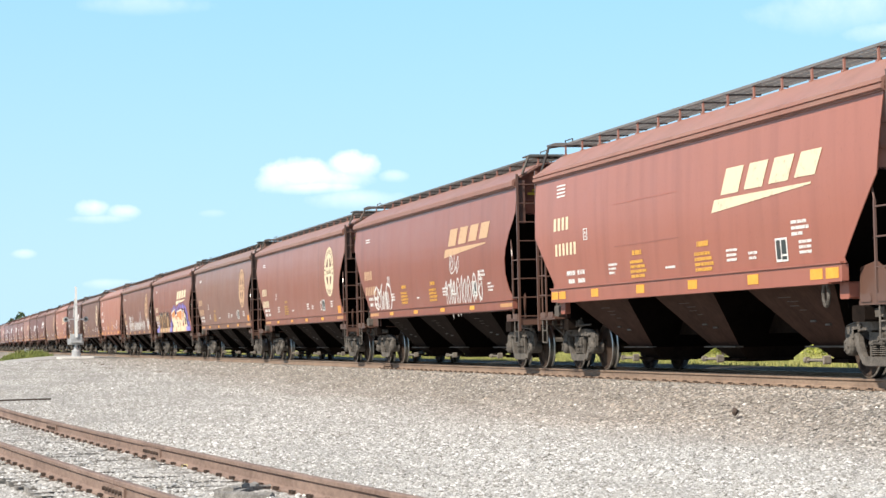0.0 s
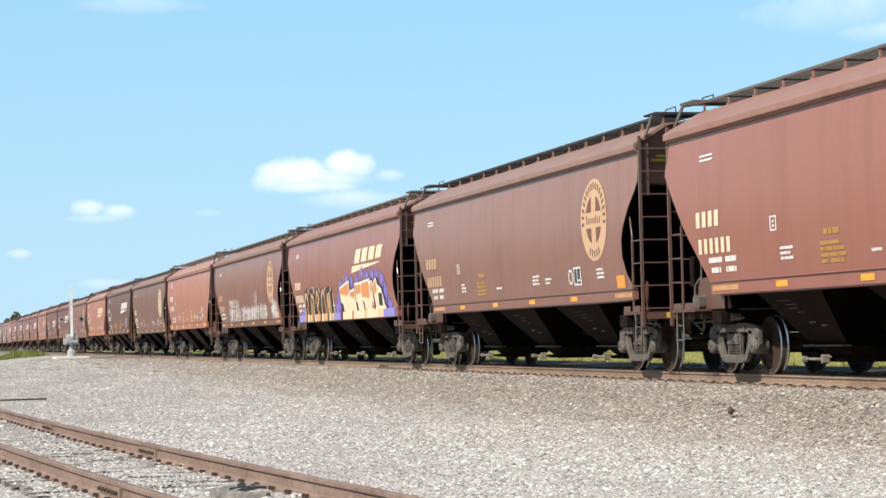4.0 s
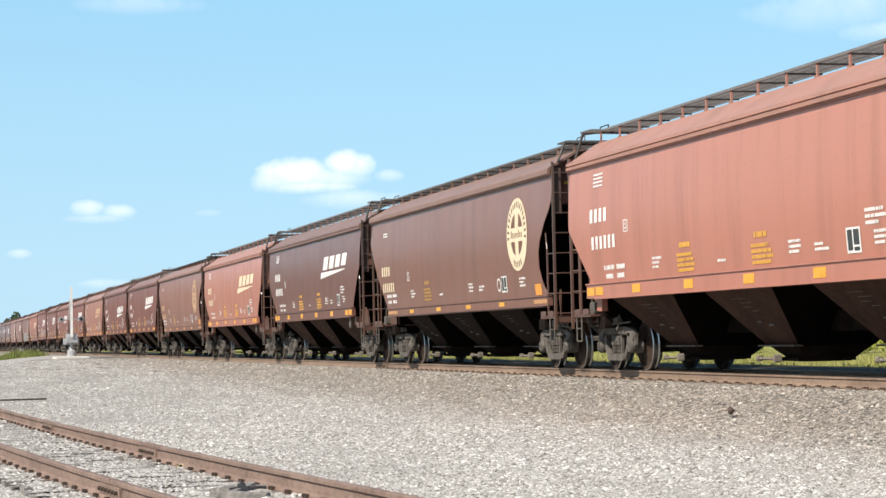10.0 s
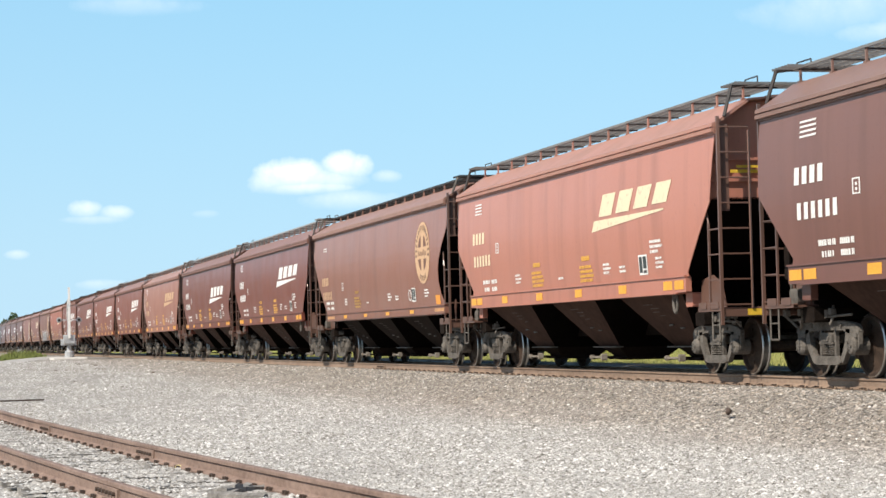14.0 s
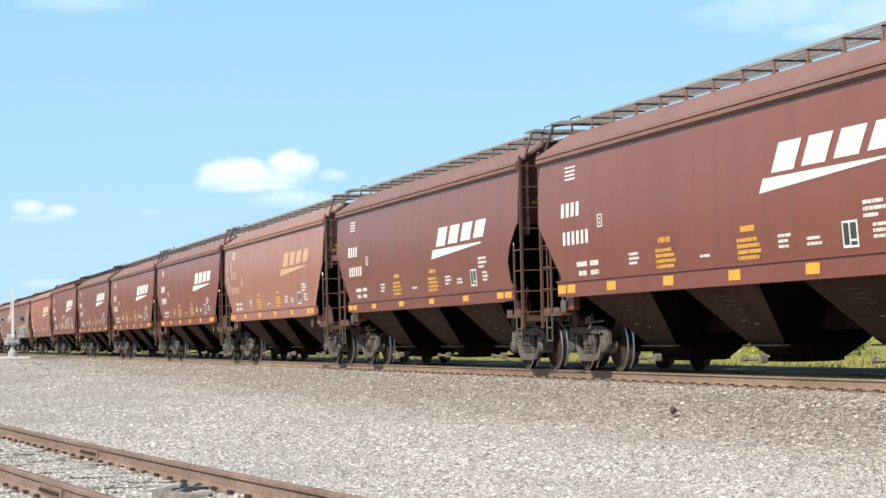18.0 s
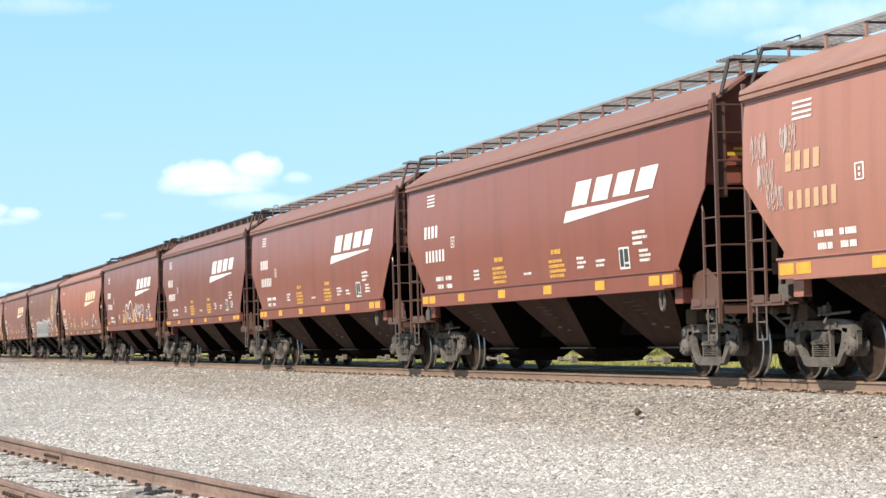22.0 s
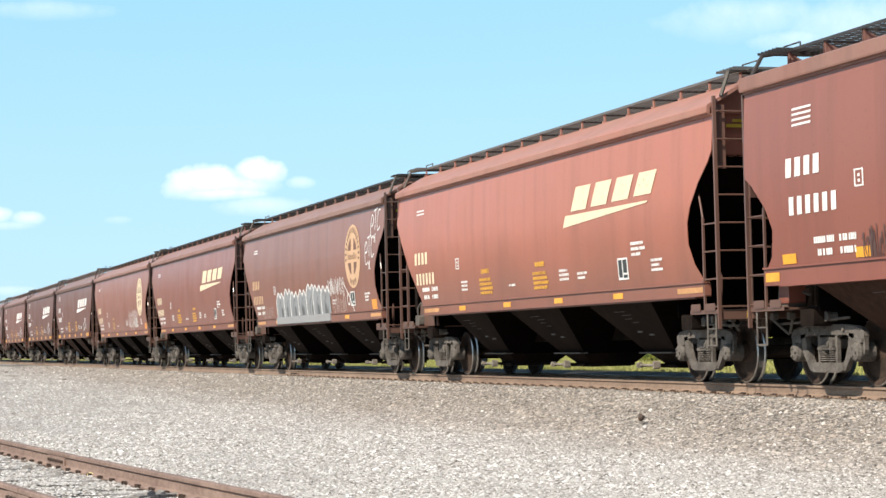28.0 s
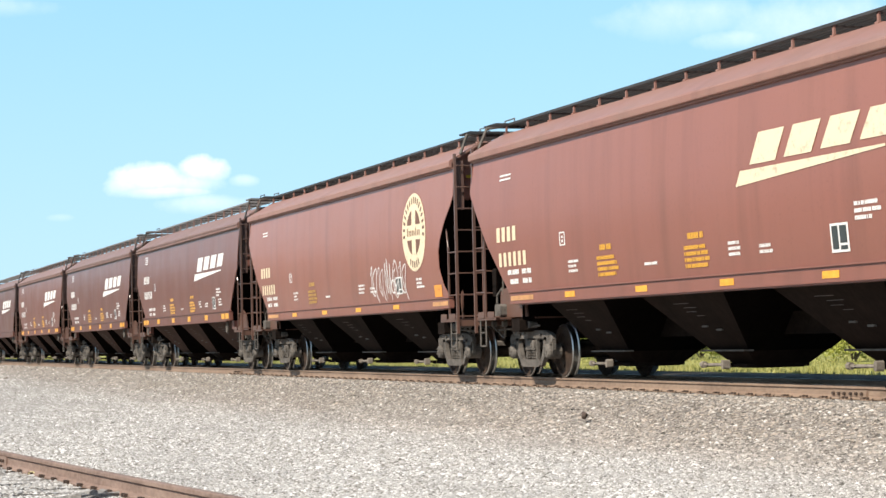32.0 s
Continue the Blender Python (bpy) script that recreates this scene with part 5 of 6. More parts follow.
        o = Shape().box(4.6 - L / 2, 11.1 - L / 2, -sill_y - 0.030, -sill_y - 0.0015, bot + 0.03, bot + k["sill"] + 0.03).part("spray_fill", [STENCIL], car, "grey sprayed patch on the side sill")
        o.color = (0.27, 0.275, 0.28, 1)
        tag(6, 10.9, 12.7, 1.95, 2.35, 0.035, seed + 3)
        flat(car, kind, "spray_scrawl", stroke([(12.6, 2.2), (13.1, 1.9), (13.5, 1.5)], 0.04), WHITE, "white spray-can scrawl", 0.014)
        tag(4, 11.3, 12.8, 1.45, 1.9, 0.025, seed + 7, (0.45, 0.36, 0.32), "faint spray-can scrawl")
        for x, z, q in ((15.4, 3.10, 0.60), (14.85, 2.50, 0.60)):
            lines = [[(0.0, 0.55), (0.42, 0.62), (0.40, 0.92), (0.15, 0.95), (0.0, 0.55), (0.08, 0.12), (0.45, 0.18)], [(0.48, 1.12), (1.12, 1.22)], [(0.82, 1.18), (0.74, 0.38)],
                     [(1.62, 1.12), (1.30, 1.10), (1.12, 0.70), (1.25, 0.35), (1.60, 0.48)], [(0.55, 0.22), (0.86, -0.10)], [(0.84, 0.24), (0.60, -0.10)]]
            flat(car, kind, "spray_scrawl", [p for ln in lines for p in stroke(smooth([(x + q * u * 0.86, z + q * w) for u, w in ln], 4), 0.035)], WHITE, "white spray-can scrawl", 0.014)
        tag(4, 2.6, 4.2, 1.45, 1.8, 0.025, seed + 8, (0.40, 0.33, 0.30), "faint spray-can scrawl")
    elif "tags6" in marks:
        for i, (x, z) in enumerate(((0.25, 3.0), (0.45, 2.62), (0.7, 2.3), (1.15, 3.05))):
            tag(4, x, x + 0.5, z, z + 0.32, 0.022, seed + i, (0.50, 0.42, 0.39), "faint spray-can scrawl")
    elif "tags5" in marks:
        tag(5, 11.4, 14.0, 1.6, 2.3, 0.04, seed)
    elif "tags" in marks:
        flat(car, kind, "spray_scrawl", stroke([(2.5, 2.0), (2.6, 1.6), (3.0, 1.45), (3.4, 1.35), (3.9, 1.42), (4.5, 1.5), (4.75, 1.75), (4.6, 2.1), (4.2, 2.2), (4.0, 1.9)], 0.06) + stroke([(2.5, 2.0), (2.9, 2.15), (3.2, 1.9), (3.6, 2.2)], 0.06), WHITE, "white spray-can scrawl", 0.014)
        tag(3, 2.8, 4.4, 1.45, 2.05, 0.06, seed)
        tag(7, 10.7, 14.2, 1.35, 2.15, 0.075, seed + 1)
        tag(2, 11.2, 12.2, 2.2, 2.6, 0.05, seed + 3)
    if "mural" in marks:
        wr = random.Random(seed + 5)
        puffs = [(8.75, 1.85, 0.55, 0.75), (9.1, 2.3, 0.55, 0.40), (9.9, 2.45, 0.6, 0.35), (10.7, 2.35, 0.6, 0.45), (11.5, 2.4, 0.5, 0.40), (12.2, 2.55, 0.6, 0.42), (12.9, 2.5, 0.6, 0.38), (13.6, 2.5, 0.5, 0.40),
                 (14.2, 2.45, 0.55, 0.5), (14.8, 2.3, 0.55, 0.5), (15.2, 1.95, 0.6, 0.6), (15.6, 1.6, 0.6, 0.45), (15.0, 1.6, 0.7, 0.5), (8.4, 1.6, 0.7, 0.45), (2.75, 1.6, 0.55, 0.4), (2.3, 1.5, 0.4, 0.3), (3.1, 1.75, 0.4, 0.35)]
        for i, (x, z, rx, rz) in enumerate(puffs):
            o = flat(car, kind, "mural_haze", [blob(x, z, rx, rz, seed + i, 18, 0.12)], (0.21, 0.19, 0.58), "blue sprayed haze", 0.010 + 0.0007 * (i % 5))
            o.data.materials[0] = HAZE
        yo_ = side_y(kind, bot + k["sill"]) + 0.03
        blue, tan, cream, black = (0.24, 0.22, 0.55), (0.45, 0.25, 0.11), (0.80, 0.60, 0.40), (0.05, 0.035, 0.03)
        spans = [(1.95, 3.05, blue)] + [(3.05 + 0.245 * i, 3.295 + 0.245 * i, (tan, black, cream, tan, (0.62, 0.42, 0.25))[i % 5]) for i in range(20)] + [(7.95, 8.95, blue)]
        spans += [(8.95, 9.35, (0.10, 0.02, 0.03)), (9.35, 10.7, cream), (10.7, 10.95, (0.45, 0.14, 0.07)), (10.95, 12.5, cream), (12.5, 12.75, (0.66, 0.36, 0.18)), (12.75, 14.2, cream), (14.2, 14.95, (0.74, 0.48, 0.30))] + [(14.95, 16.3, blue)]
        for x0, x1, c in spans:
            o = Shape().box(x0 - L / 2, x1 - L / 2, -yo_ - 0.034, -yo_ - 0.0015, bot + 0.004, bot + k["sill"] + 0.034).part("mural_sill", [STENCIL], car, "sprayed patch on the side sill")
            o.color = (*c, 1)
        rr = random.Random(seed)
        # tall outlined shapes: orange above, cream below, maroon between
        cream_, orange, maroon = (0.80, 0.62, 0.42), (0.60, 0.25, 0.085), (0.10, 0.018, 0.024)
        tall = [  # left, right, top left, top right, how far the foot is shifted, where the orange ends
            (9.02, 10.46, 2.22, 2.40, 0.34, 2.02), (10.44, 11.20, 2.08, 2.14, 0.20, 1.92), (11.30, 12.16, 2.28, 2.30, 0.30, 1.98),
            (12.12, 13.34, 2.30, 2.36, 0.34, 1.86), (13.26, 13.66, 2.27, 2.30, 0.12, 1.98)]
        for i, (x0, x1, z0, z1, foot, cut) in enumerate(tall):
            w = x1 - x0
            back = [(x0 - 0.12, z0 - 0.10), (x0 + 0.1, 1.30), (x1 + foot + 0.06, 1.30), (x1 + 0.10, z1 - 0.08), (x1 + 0.02, z1 + 0.055), (x0 - 0.06, z0 + 0.03)]
            flat(car, kind, "mural_shadow", [back], maroon if i % 2 else (0.045, 0.02, 0.035), "dark maroon sprayed shape", 0.036 + 0.0006 * (i % 2))
            body = [(x0, z0), (x0 + 0.12 * w, 1.78), (x0 + 0.30 * w, 1.74), (x0 + 0.28 * w + foot * 0.5, 1.30), (x1 + foot, 1.30), (x1 + foot * 0.6, 1.62), (x1 + 0.05, 1.84), (x1, z1)]
            flat(car, kind, "mural_light", [body], cream_, "cream sprayed shape", 0.038 + 0.0006 * (i % 2))
            flat(car, kind, "mural_fill", [[(x0 + 0.03, z0 - 0.04), (x0 + 0.10 * w, cut), (x0 + 0.45 * w, cut + wr.uniform(-0.05, 0.08)), (x0 + 0.75 * w, cut + wr.uniform(-0.1, 0.02)), (x1, cut + 0.04), (x1 - 0.03, z1 - 0.05)]], orange, "orange sprayed shape", 0.040 + 0.0006 * (i % 2))
            flat(car, kind, "mural_outline", stroke([body[1], body[0], body[7], body[6], body[5]], 0.05) + stroke(smooth([body[1], body[2], body[3]], 3), 0.035), WHITE, "white outline stroke", 0.043 + 0.0006 * (i % 2))
            flat(car, kind, "mural_drip", [blob(x0 + 0.2 * w + foot, 1.46, 0.10, 0.08, seed + 20 + i, 9, 0.4)], (0.42, 0.10, 0.05), "rust red sprayed patch", 0.0425)
        last = [(13.72, 2.18), (14.14, 2.36), (14.34, 2.16), (14.75, 2.06), (15.0, 1.80), (15.12, 1.58), (15.24, 1.56), (15.18, 1.42), (14.9, 1.44), (14.6, 1.30), (13.7, 1.30), (13.95, 1.62)]
        flat(car, kind, "mural_shadow", [[(x + 0.08, z + 0.07) for x, z in last]], (0.045, 0.02, 0.035), "dark maroon sprayed shape", 0.036)
        flat(car, kind, "mural_light", [last], cream_, "cream sprayed shape", 0.038)
        flat(car, kind, "mural_fill", [[(13.75, 2.16), (14.13, 2.32), (14.25, 2.02), (13.95, 1.90)]], orange, "orange sprayed shape", 0.040)
        flat(car, kind, "mural_outline", stroke(last[:8], 0.05), WHITE, "white outline stroke", 0.043)
        flat(car, kind, "mural_drip", [blob(13.6, 1.62, 0.20, 0.12, seed + 31, 11, 0.4), blob(14.75, 1.46, 0.16, 0.07, seed + 32, 9, 0.4)], (0.42, 0.08, 0.05), "rust red sprayed patch", 0.0415)
        flat(car, kind, "placard_panel", [rect(14.42, 14.86, 1.60, 1.94)], (0.03, 0.035, 0.035), "dark placard panel", 0.045)
        loops = [[(-0.30, 1.36), (-0.34, 1.9), (-0.1, 2.18), (0.18, 1.95), (0.05, 1.62), (0.30, 1.38)], [(-0.28, 1.5), (-0.1, 2.1), (0.24, 1.95), (0.1, 1.45), (-0.14, 1.6), (0.0, 1.85)],
                 [(-0.3, 1.85), (-0.05, 2.22), (0.22, 1.95), (-0.12, 1.7), (0.2, 1.45), (0.32, 1.36)], [(-0.32, 1.38), (-0.22, 2.0), (0.02, 2.22), (0.26, 2.0), (0.34, 1.38)], [(-0.34, 1.4), (-0.18, 2.1), (0.0, 1.5), (0.14, 2.15), (0.32, 1.42)]]
        for i, loop in enumerate(loops):
            x = 3.5 + i * 0.93
            flat(car, kind, "dark_shape", [[(x - 0.46, 1.32), (x + 0.42, 1.32), (x + 0.50, 2.14), (x + 0.32, 2.30), (x + 0.02, 2.36), (x - 0.30, 2.26), (x - 0.44, 2.05)]], (0.035, 0.025, 0.022), "black sprayed shape", 0.038 + 0.001 * (i % 2))
            flat(car, kind, "tan_stroke", stroke(smooth([(x + u, k) for u, k in loop], 4), 0.15), (0.42, 0.22, 0.09), "brown sprayed stroke", 0.041)
            flat(car, kind, "pale_stroke", stroke(smooth([(x + u - 0.02, k + 0.02) for u, k in loop[1:4]], 4), 0.05), (0.78, 0.58, 0.36), "cream sprayed highlight", 0.043)
            flat(car, kind, "white_edge", stroke([(x + 0.30, 2.32), (x + 0.47, 2.16)], 0.05), WHITE, "white outline stroke", 0.044)
        flat(car, kind, "mural_outline", stroke([(3.1, 1.35), (3.05, 1.9)], 0.05) + stroke([(8.05, 1.35), (7.9, 2.1)], 0.06), WHITE, "white outline stroke", 0.044)


def build_train():
    masters, train = {}, []
    for i, (kind, left, paint, colour, marks) in enumerate(CARS):
        if kind not in masters:
            car = masters[kind] = car_body(kind)
        else:
            car = copy_thing(masters[kind], Matrix())
        train.append(car)
    for i, (car, (kind, left, paint, colour, marks)) in enumerate(zip(train, CARS)):
        grey = 0.3 * paint[0] + 0.6 * paint[1] + 0.1 * paint[2]
        paint = tuple(0.89 * c + 0.12 * grey for c in paint)   # faded by sun and dust
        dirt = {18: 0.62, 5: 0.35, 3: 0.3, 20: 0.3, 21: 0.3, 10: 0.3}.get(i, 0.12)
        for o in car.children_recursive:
            # end fittings take a darker, greyer version of the car's paint
            darkened = o.name.split(".")[0] in ("end_platform", "corner_post", "end_ladder", "side_ladder", "end_gusset")
            o.color = (paint[0] * 0.28 + 0.016, paint[1] * 0.36 + 0.017, paint[2] * 0.40 + 0.017, 1) if o.name.split(".")[0] in ("corner_post", "end_ladder", "side_ladder", "end_gusset") else (paint[0] * 0.38 + 0.01, paint[1] * 0.5 + 0.008, paint[2] * 0.55 + 0.008, 1) if darkened else (*paint, dirt)
            # hatch covers near black: the shadow beneath the roof boards is in the colour
            if "hatch_cover" in o.name:
                o.color = (0.035, 0.026, 0.022, 1)
            if "running_board" in o.name:
                o.color = (*((0.035,) * 3 if i in (3, 10, 16, 17, 19, 20, 21) else (0.34, 0.335, 0.33) if i in (11, 12, 13, 14, 15) else (0.20, 0.195, 0.19) if kind in ("angled", "notched", "stepped", "flat_roofed") else (0.14, 0.135, 0.13)), 1)
        markings(car, kind, colour, marks, 100 + i)
        tone = "salmon red" if paint[0] > 0.32 else "oxide red" if paint[0] > 0.205 else "dark brown"
        extra = ", sprayed with graffiti" if "tags" in marks or "mural" in marks else ", round emblem" if "emblem" in marks else ", pale slanted mark" if "logo" in marks else ", unmarked side"
        tagged(car, label="weathered " + tone + " covered hopper car" + extra, category="freight car", group="train of covered hopper cars")
    for car in train[25:]:
        for o in [o for o in car.children_recursive if o.name.split(".")[0] in ("board_support", "lever_bracket", "hopper_stencil", "end_notice", "reflector_tape")]:
            bpy.data.objects.remove(o)
    return train


TRAIN = build_train()


# ---- ties, stones, verge ----
def copies(name, data, parent, places):
    for m in places:
        o = new(name, data)
        o.parent = parent
        o.matrix_basis = m


def build_ties():
    rnd = random.Random(3)
    bed = new("siding_ties")
    tagged(bed, label="row of weathered grey wooden ties half sunk in gravel", category="ties", group="siding")
    shapes = []
    for q in range(5):
        r = random.Random(q)
        n = 7
        v, f = [], []
        for i in range(n):
            y = -1.25 + 2.5 * i / (n - 1)
            w = 0.115 + r.uniform(-0.012, 0.008)
            t = r.uniform(-0.012, 0.006)
            v += [(-w, y, -0.16), (w, y, -0.16), (w, y, -0.012 + t), (w - 0.02, y, t), (r.uniform(-0.03, 0.03), y, t - r.uniform(0, 0.02)), (-w + 0.02, y, t), (-w, y, -0.012 + t)]
        for i in range(n - 1):
            f += [(i * 7 + k, i * 7 + (k + 1) % 7, i * 7 + 7 + (k + 1) % 7, i * 7 + 7 + k) for k in range(7)]
        f += [tuple(range(7)), tuple(range(7 * n - 1, 7 * n - 8, -1))]
        ob = mesh_object("tie", v, f, TIE, bed)
        shapes.append(ob.data)
        bpy.data.objects.remove(ob)
    for i in range(100):
        x, y, a = siding_point(-58 + 0.53 * i + rnd.uniform(-0.04, 0.04), 0.7525 + rnd.uniform(-0.06, 0.06))
        copies("tie", shapes[i % 5], bed, [pose(x, y, SIDING_Z - 0.180 + rnd.choice((-0.05, -0.03, -0.01, 0.0, 0.004)) + rnd.uniform(-0.006, 0.004), 0, 0, math.degrees(a) + rnd.uniform(-4, 4))])
    sp = Shape().box(-0.085, 0.085, -0.115, 0.115, -0.178, -0.168)
    for dx, s in ((-0.05, -1), (0.05, 1), (0.03, -1)):
        sp.box(dx - 0.011, dx + 0.011, s * 0.082 - 0.018, s * 0.082 + 0.018, -0.172, -0.135, 1)
    me = sp.part("tie_plate", [OLDRAIL, SPIKE], bed)
    for i in range(75):
        for off in (0.0, 1.505):
            x, y, a = siding_point(-45 + 0.53 * i, off)
            copies("tie_plate", me.data, bed, [pose(x, y, SIDING_Z, 0, 0, math.degrees(a))])
    bpy.data.objects.remove(me)
    line = new("main_line_ties")
    tagged(line, label="row of dark ties buried in grey ballast", category="ties", group="main line")
    tie = Shape().box(-0.115, 0.115, -1.3, 1.3, -0.36, -0.181, bev=0.012).part("tie", [TIE], line)
    copies("tie", tie.data, line, [pose(-75 + 0.53 * i, LINE_Y, 0) for i in range(1, 130)])
    tie.matrix_basis = pose(-75, LINE_Y, 0)
    an = Shape().box(-0.09, 0.09, -0.12, 0.115, -0.178, -0.166)
    an.box(-0.155, -0.135, -0.085, 0.09, -0.19, -0.150, 1)
    an.box(0.135, 0.155, -0.085, 0.09, -0.19, -0.150, 1)
    for dx in (-0.05, 0.04):
        an.box(dx - 0.011, dx + 0.011, -0.10, -0.066, -0.172, -0.138, 1)
    me = an.part("rail_anchor", [RAIL, SPIKE], line)
    copies("rail_anchor", me.data, line, [pose(-60 + 0.53 * i, LINE_Y - 0.7525, 0) for i in range(1, 95)])
    me.matrix_basis = pose(-60, LINE_Y - 0.7525, 0)


def height_np(x, y):
    rise = np.clip((-50 - x) / 85, 0, 1)
    near = -0.64 + 0.535 * rise
    d = y - LINE_Y
    k = np.clip((-1.55 - d) / 2.1, 0, 1)
    k = k * k * (3 - 2 * k)
    wave = np.where((x > -110) & (y > -3) & (y < 10.5), 0.014 * np.sin(0.55 * x + 0.4 * y) * np.sin(0.8 * y - 0.2 * x), 0)
    return -0.19 * (1 - k) + near * k + wave


def build_stones():
    rg = np.random.default_rng(5)
    n = 520000
    # denser towards the camera, over the yard between the camera and the main line
    u = rg.random(n)
    dist = 15.0 * (125 / 15.0) ** (u ** 1.35)
    ang = np.radians(rg.uniform(57.5, 89.0, n))
    x, y = -dist * np.sin(ang), dist * np.cos(ang)
    keep = y < LINE_Y - 0.86
    x, y, dist = x[keep], y[keep], dist[keep]
    r0 = np.hypot(x - SIDING_C[0], y - SIDING_C[1]) - SIDING_R
    on_rail = (np.abs(r0) < 0.075) | (np.abs(r0 - 1.505) < 0.075)
    in_siding = (r0 > -0.5) & (r0 < 2.0)
    on_tie = in_siding & (((x + 58) / 0.53) % 1.0 > 0.3) & (((x + 58) / 0.53) % 1.0 < 0.75)
    patchy = np.sin(x * 2.9 + 1.3 * np.sin(y * 3.1)) + np.sin(y * 4.3 + x * 1.7) > 0.75
    keep = ~on_rail & (~on_tie | (rg.random(len(x)) < np.where(patchy, 0.12, 0.97)))
    x, y, dist, on_tie = x[keep], y[keep], dist[keep], on_tie[keep]
    n = len(x)
    size = rg.gamma(6.0, 1.0, n) / 6.0 * np.where(y > 9.6, 0.022, 0.0185) * (0.74 + dist / 125)
    bed = SIDING_Z - 0.188 + 0.014 * np.sin(x * 3.7 + y * 5.0) + 0.5 * size * rg.random(n)
    near_siding = (np.hypot(x - SIDING_C[0], y - SIDING_C[1]) - SIDING_R > -0.35) & (np.hypot(x - SIDING_C[0], y - SIDING_C[1]) - SIDING_R < 1.9)
    z = np.where(on_tie, SIDING_Z - 0.172, np.where(near_siding, bed, height_np(x, y))) + size * 0.1
    base = np.array([(1, 0, 0), (-1, 0, 0), (0, 1, 0), (0, -1, 0), (0, 0, 1)], float)
    tri = np.array([(0, 2, 4), (2, 1, 4), (1, 3, 4), (3, 0, 4)])
    v = base[None] * rg.uniform(0.55, 1.25, (n, 5, 1)) + rg.uniform(-0.3, 0.3, (n, 5, 3))
    a = rg.uniform(0, 2 * np.pi, n)
    c, s = np.cos(a)[:, None], np.sin(a)[:, None]
    v[:, :4, 2] -= 0.25
    v = np.stack([v[..., 0] * c - v[..., 1] * s, v[..., 0] * s + v[..., 1] * c, v[..., 2] * 0.44], -1)
    v = v * size[:, None, None] + np.stack([x, y, z], -1)[:, None, :]
    f = (tri[None] + 5 * np.arange(n)[:, None, None]).reshape(-1, 3)
    me = bpy.data.meshes.new("loose_gravel")
    me.vertices.add(n * 5)
    me.vertices.foreach_set("co", v.reshape(-1).astype(np.float32))
    me.loops.add(len(f) * 3)
    me.loops.foreach_set("vertex_index", f.reshape(-1).astype(np.int32))
    me.polygons.add(len(f))
    me.polygons.foreach_set("loop_start", np.arange(0, len(f) * 3, 3, dtype=np.int32))
    me.materials.append(STONE)
    me.update(calc_edges=True)
    me.validate()
    tagged(new("loose_gravel", me), label="loose crushed limestone and grey ballast stones", category="gravel", kind="stuff")


def tuft_mesh(name, places, mat, label, category, blade=0.5, count=9, seed=1):
    """Grass as many thin bent blades."""
    r = random.Random(seed)
    v, f = [], []
    for x, y, z, h in places:
        for _ in range(count):
            a, lean, w = r.uniform(0, 6.28), r.uniform(0.1, 0.6), 0.02 * h / blade + 0.01
            hh = h * r.uniform(0.5, 1.2)
            bx, by = x + r.uniform(-0.3, 0.3), y + r.uniform(-0.3, 0.3)
            dx, dy = math.cos(a), math.sin(a)
            k = len(v)
            v += [(bx - dy * w, by + dx * w, z), (bx + dy * w, by - dx * w, z), (bx + dx * lean * hh * 0.4 + dy * w * 0.6, by + dy * lean * hh * 0.4 - dx * w * 0.6, z + hh * 0.6),
                  (bx + dx * lean * hh, by + dy * lean * hh, z + hh), (bx + dx * lean * hh * 0.4 - dy * w * 0.6, by + dy * lean * hh * 0.4 + dx * w * 0.6, z + hh * 0.6)]
            f.append((k, k + 1, k + 2, k + 3, k + 4))
    ob = mesh_object(name, v, f, mat)
    return tagged(ob, label=label, category=category, kind="stuff")


def shrub(x, y, z, w, h, seed, mat=None, name="shrub", label="rounded bright green shrub in the field", category="shrub"):
    r = random.Random(seed)
    top = new(name)
    top.matrix_basis = pose(x, y, z)
    tagged(top, label=label, category=category, group=category + "s behind the line")
    st = Shape()
    for _ in range(5):
        a = r.uniform(0, 6.28)
        st.path([(0.05 * math.cos(a), 0.05 * math.sin(a), 0), (0.25 * w * math.cos(a), 0.25 * w * math.sin(a), h * 0.45), (0.4 * w * math.cos(a + 0.4), 0.4 * w * math.sin(a + 0.4), h * 0.75)], 0.02 + 0.012 * h, 5)
    st.part("stem", [BARK], top)
    lobes = [(r.uniform(-0.35, 0.35) * w, r.uniform(-0.3, 0.3) * w, h * r.uniform(0.25, 0.68), r.uniform(0.22, 0.36) * w, r.uniform(0.22, 0.34) * h) for _ in range(9)]
    v, f = [], []
    for _ in range(2600):
        cx, cy, cz, rx, rz = r.choice(lobes)
        d = Vector((r.gauss(0, 1), r.gauss(0, 1), r.gauss(0, 1))).normalized() * r.uniform(0.55, 1.08)
        p = Vector((cx + d.x * rx, cy + d.y * rx, max(cz + d.z * rz, 0.02)))
        t = Vector((r.gauss(0, 1), r.gauss(0, 1), r.gauss(0, 0.6))).normalized()
        u = t.cross(Vector((r.gauss(0, 1), r.gauss(0, 1), r.gauss(0, 1)))).normalized()
        s = r.uniform(0.03, 0.07) * (0.6 + 0.35 * h) * (2.6 if h > 4 else 1.25)
        k = len(v)
        v += [tuple(p - t * s), tuple(p + u * s * 0.5), tuple(p + t * s), tuple(p - u * s * 0.5)]
        f.append((k, k + 1, k + 2, k + 3))
    tagged(mesh_object("crown", v, f, mat or LEAF, top), kind="stuff")


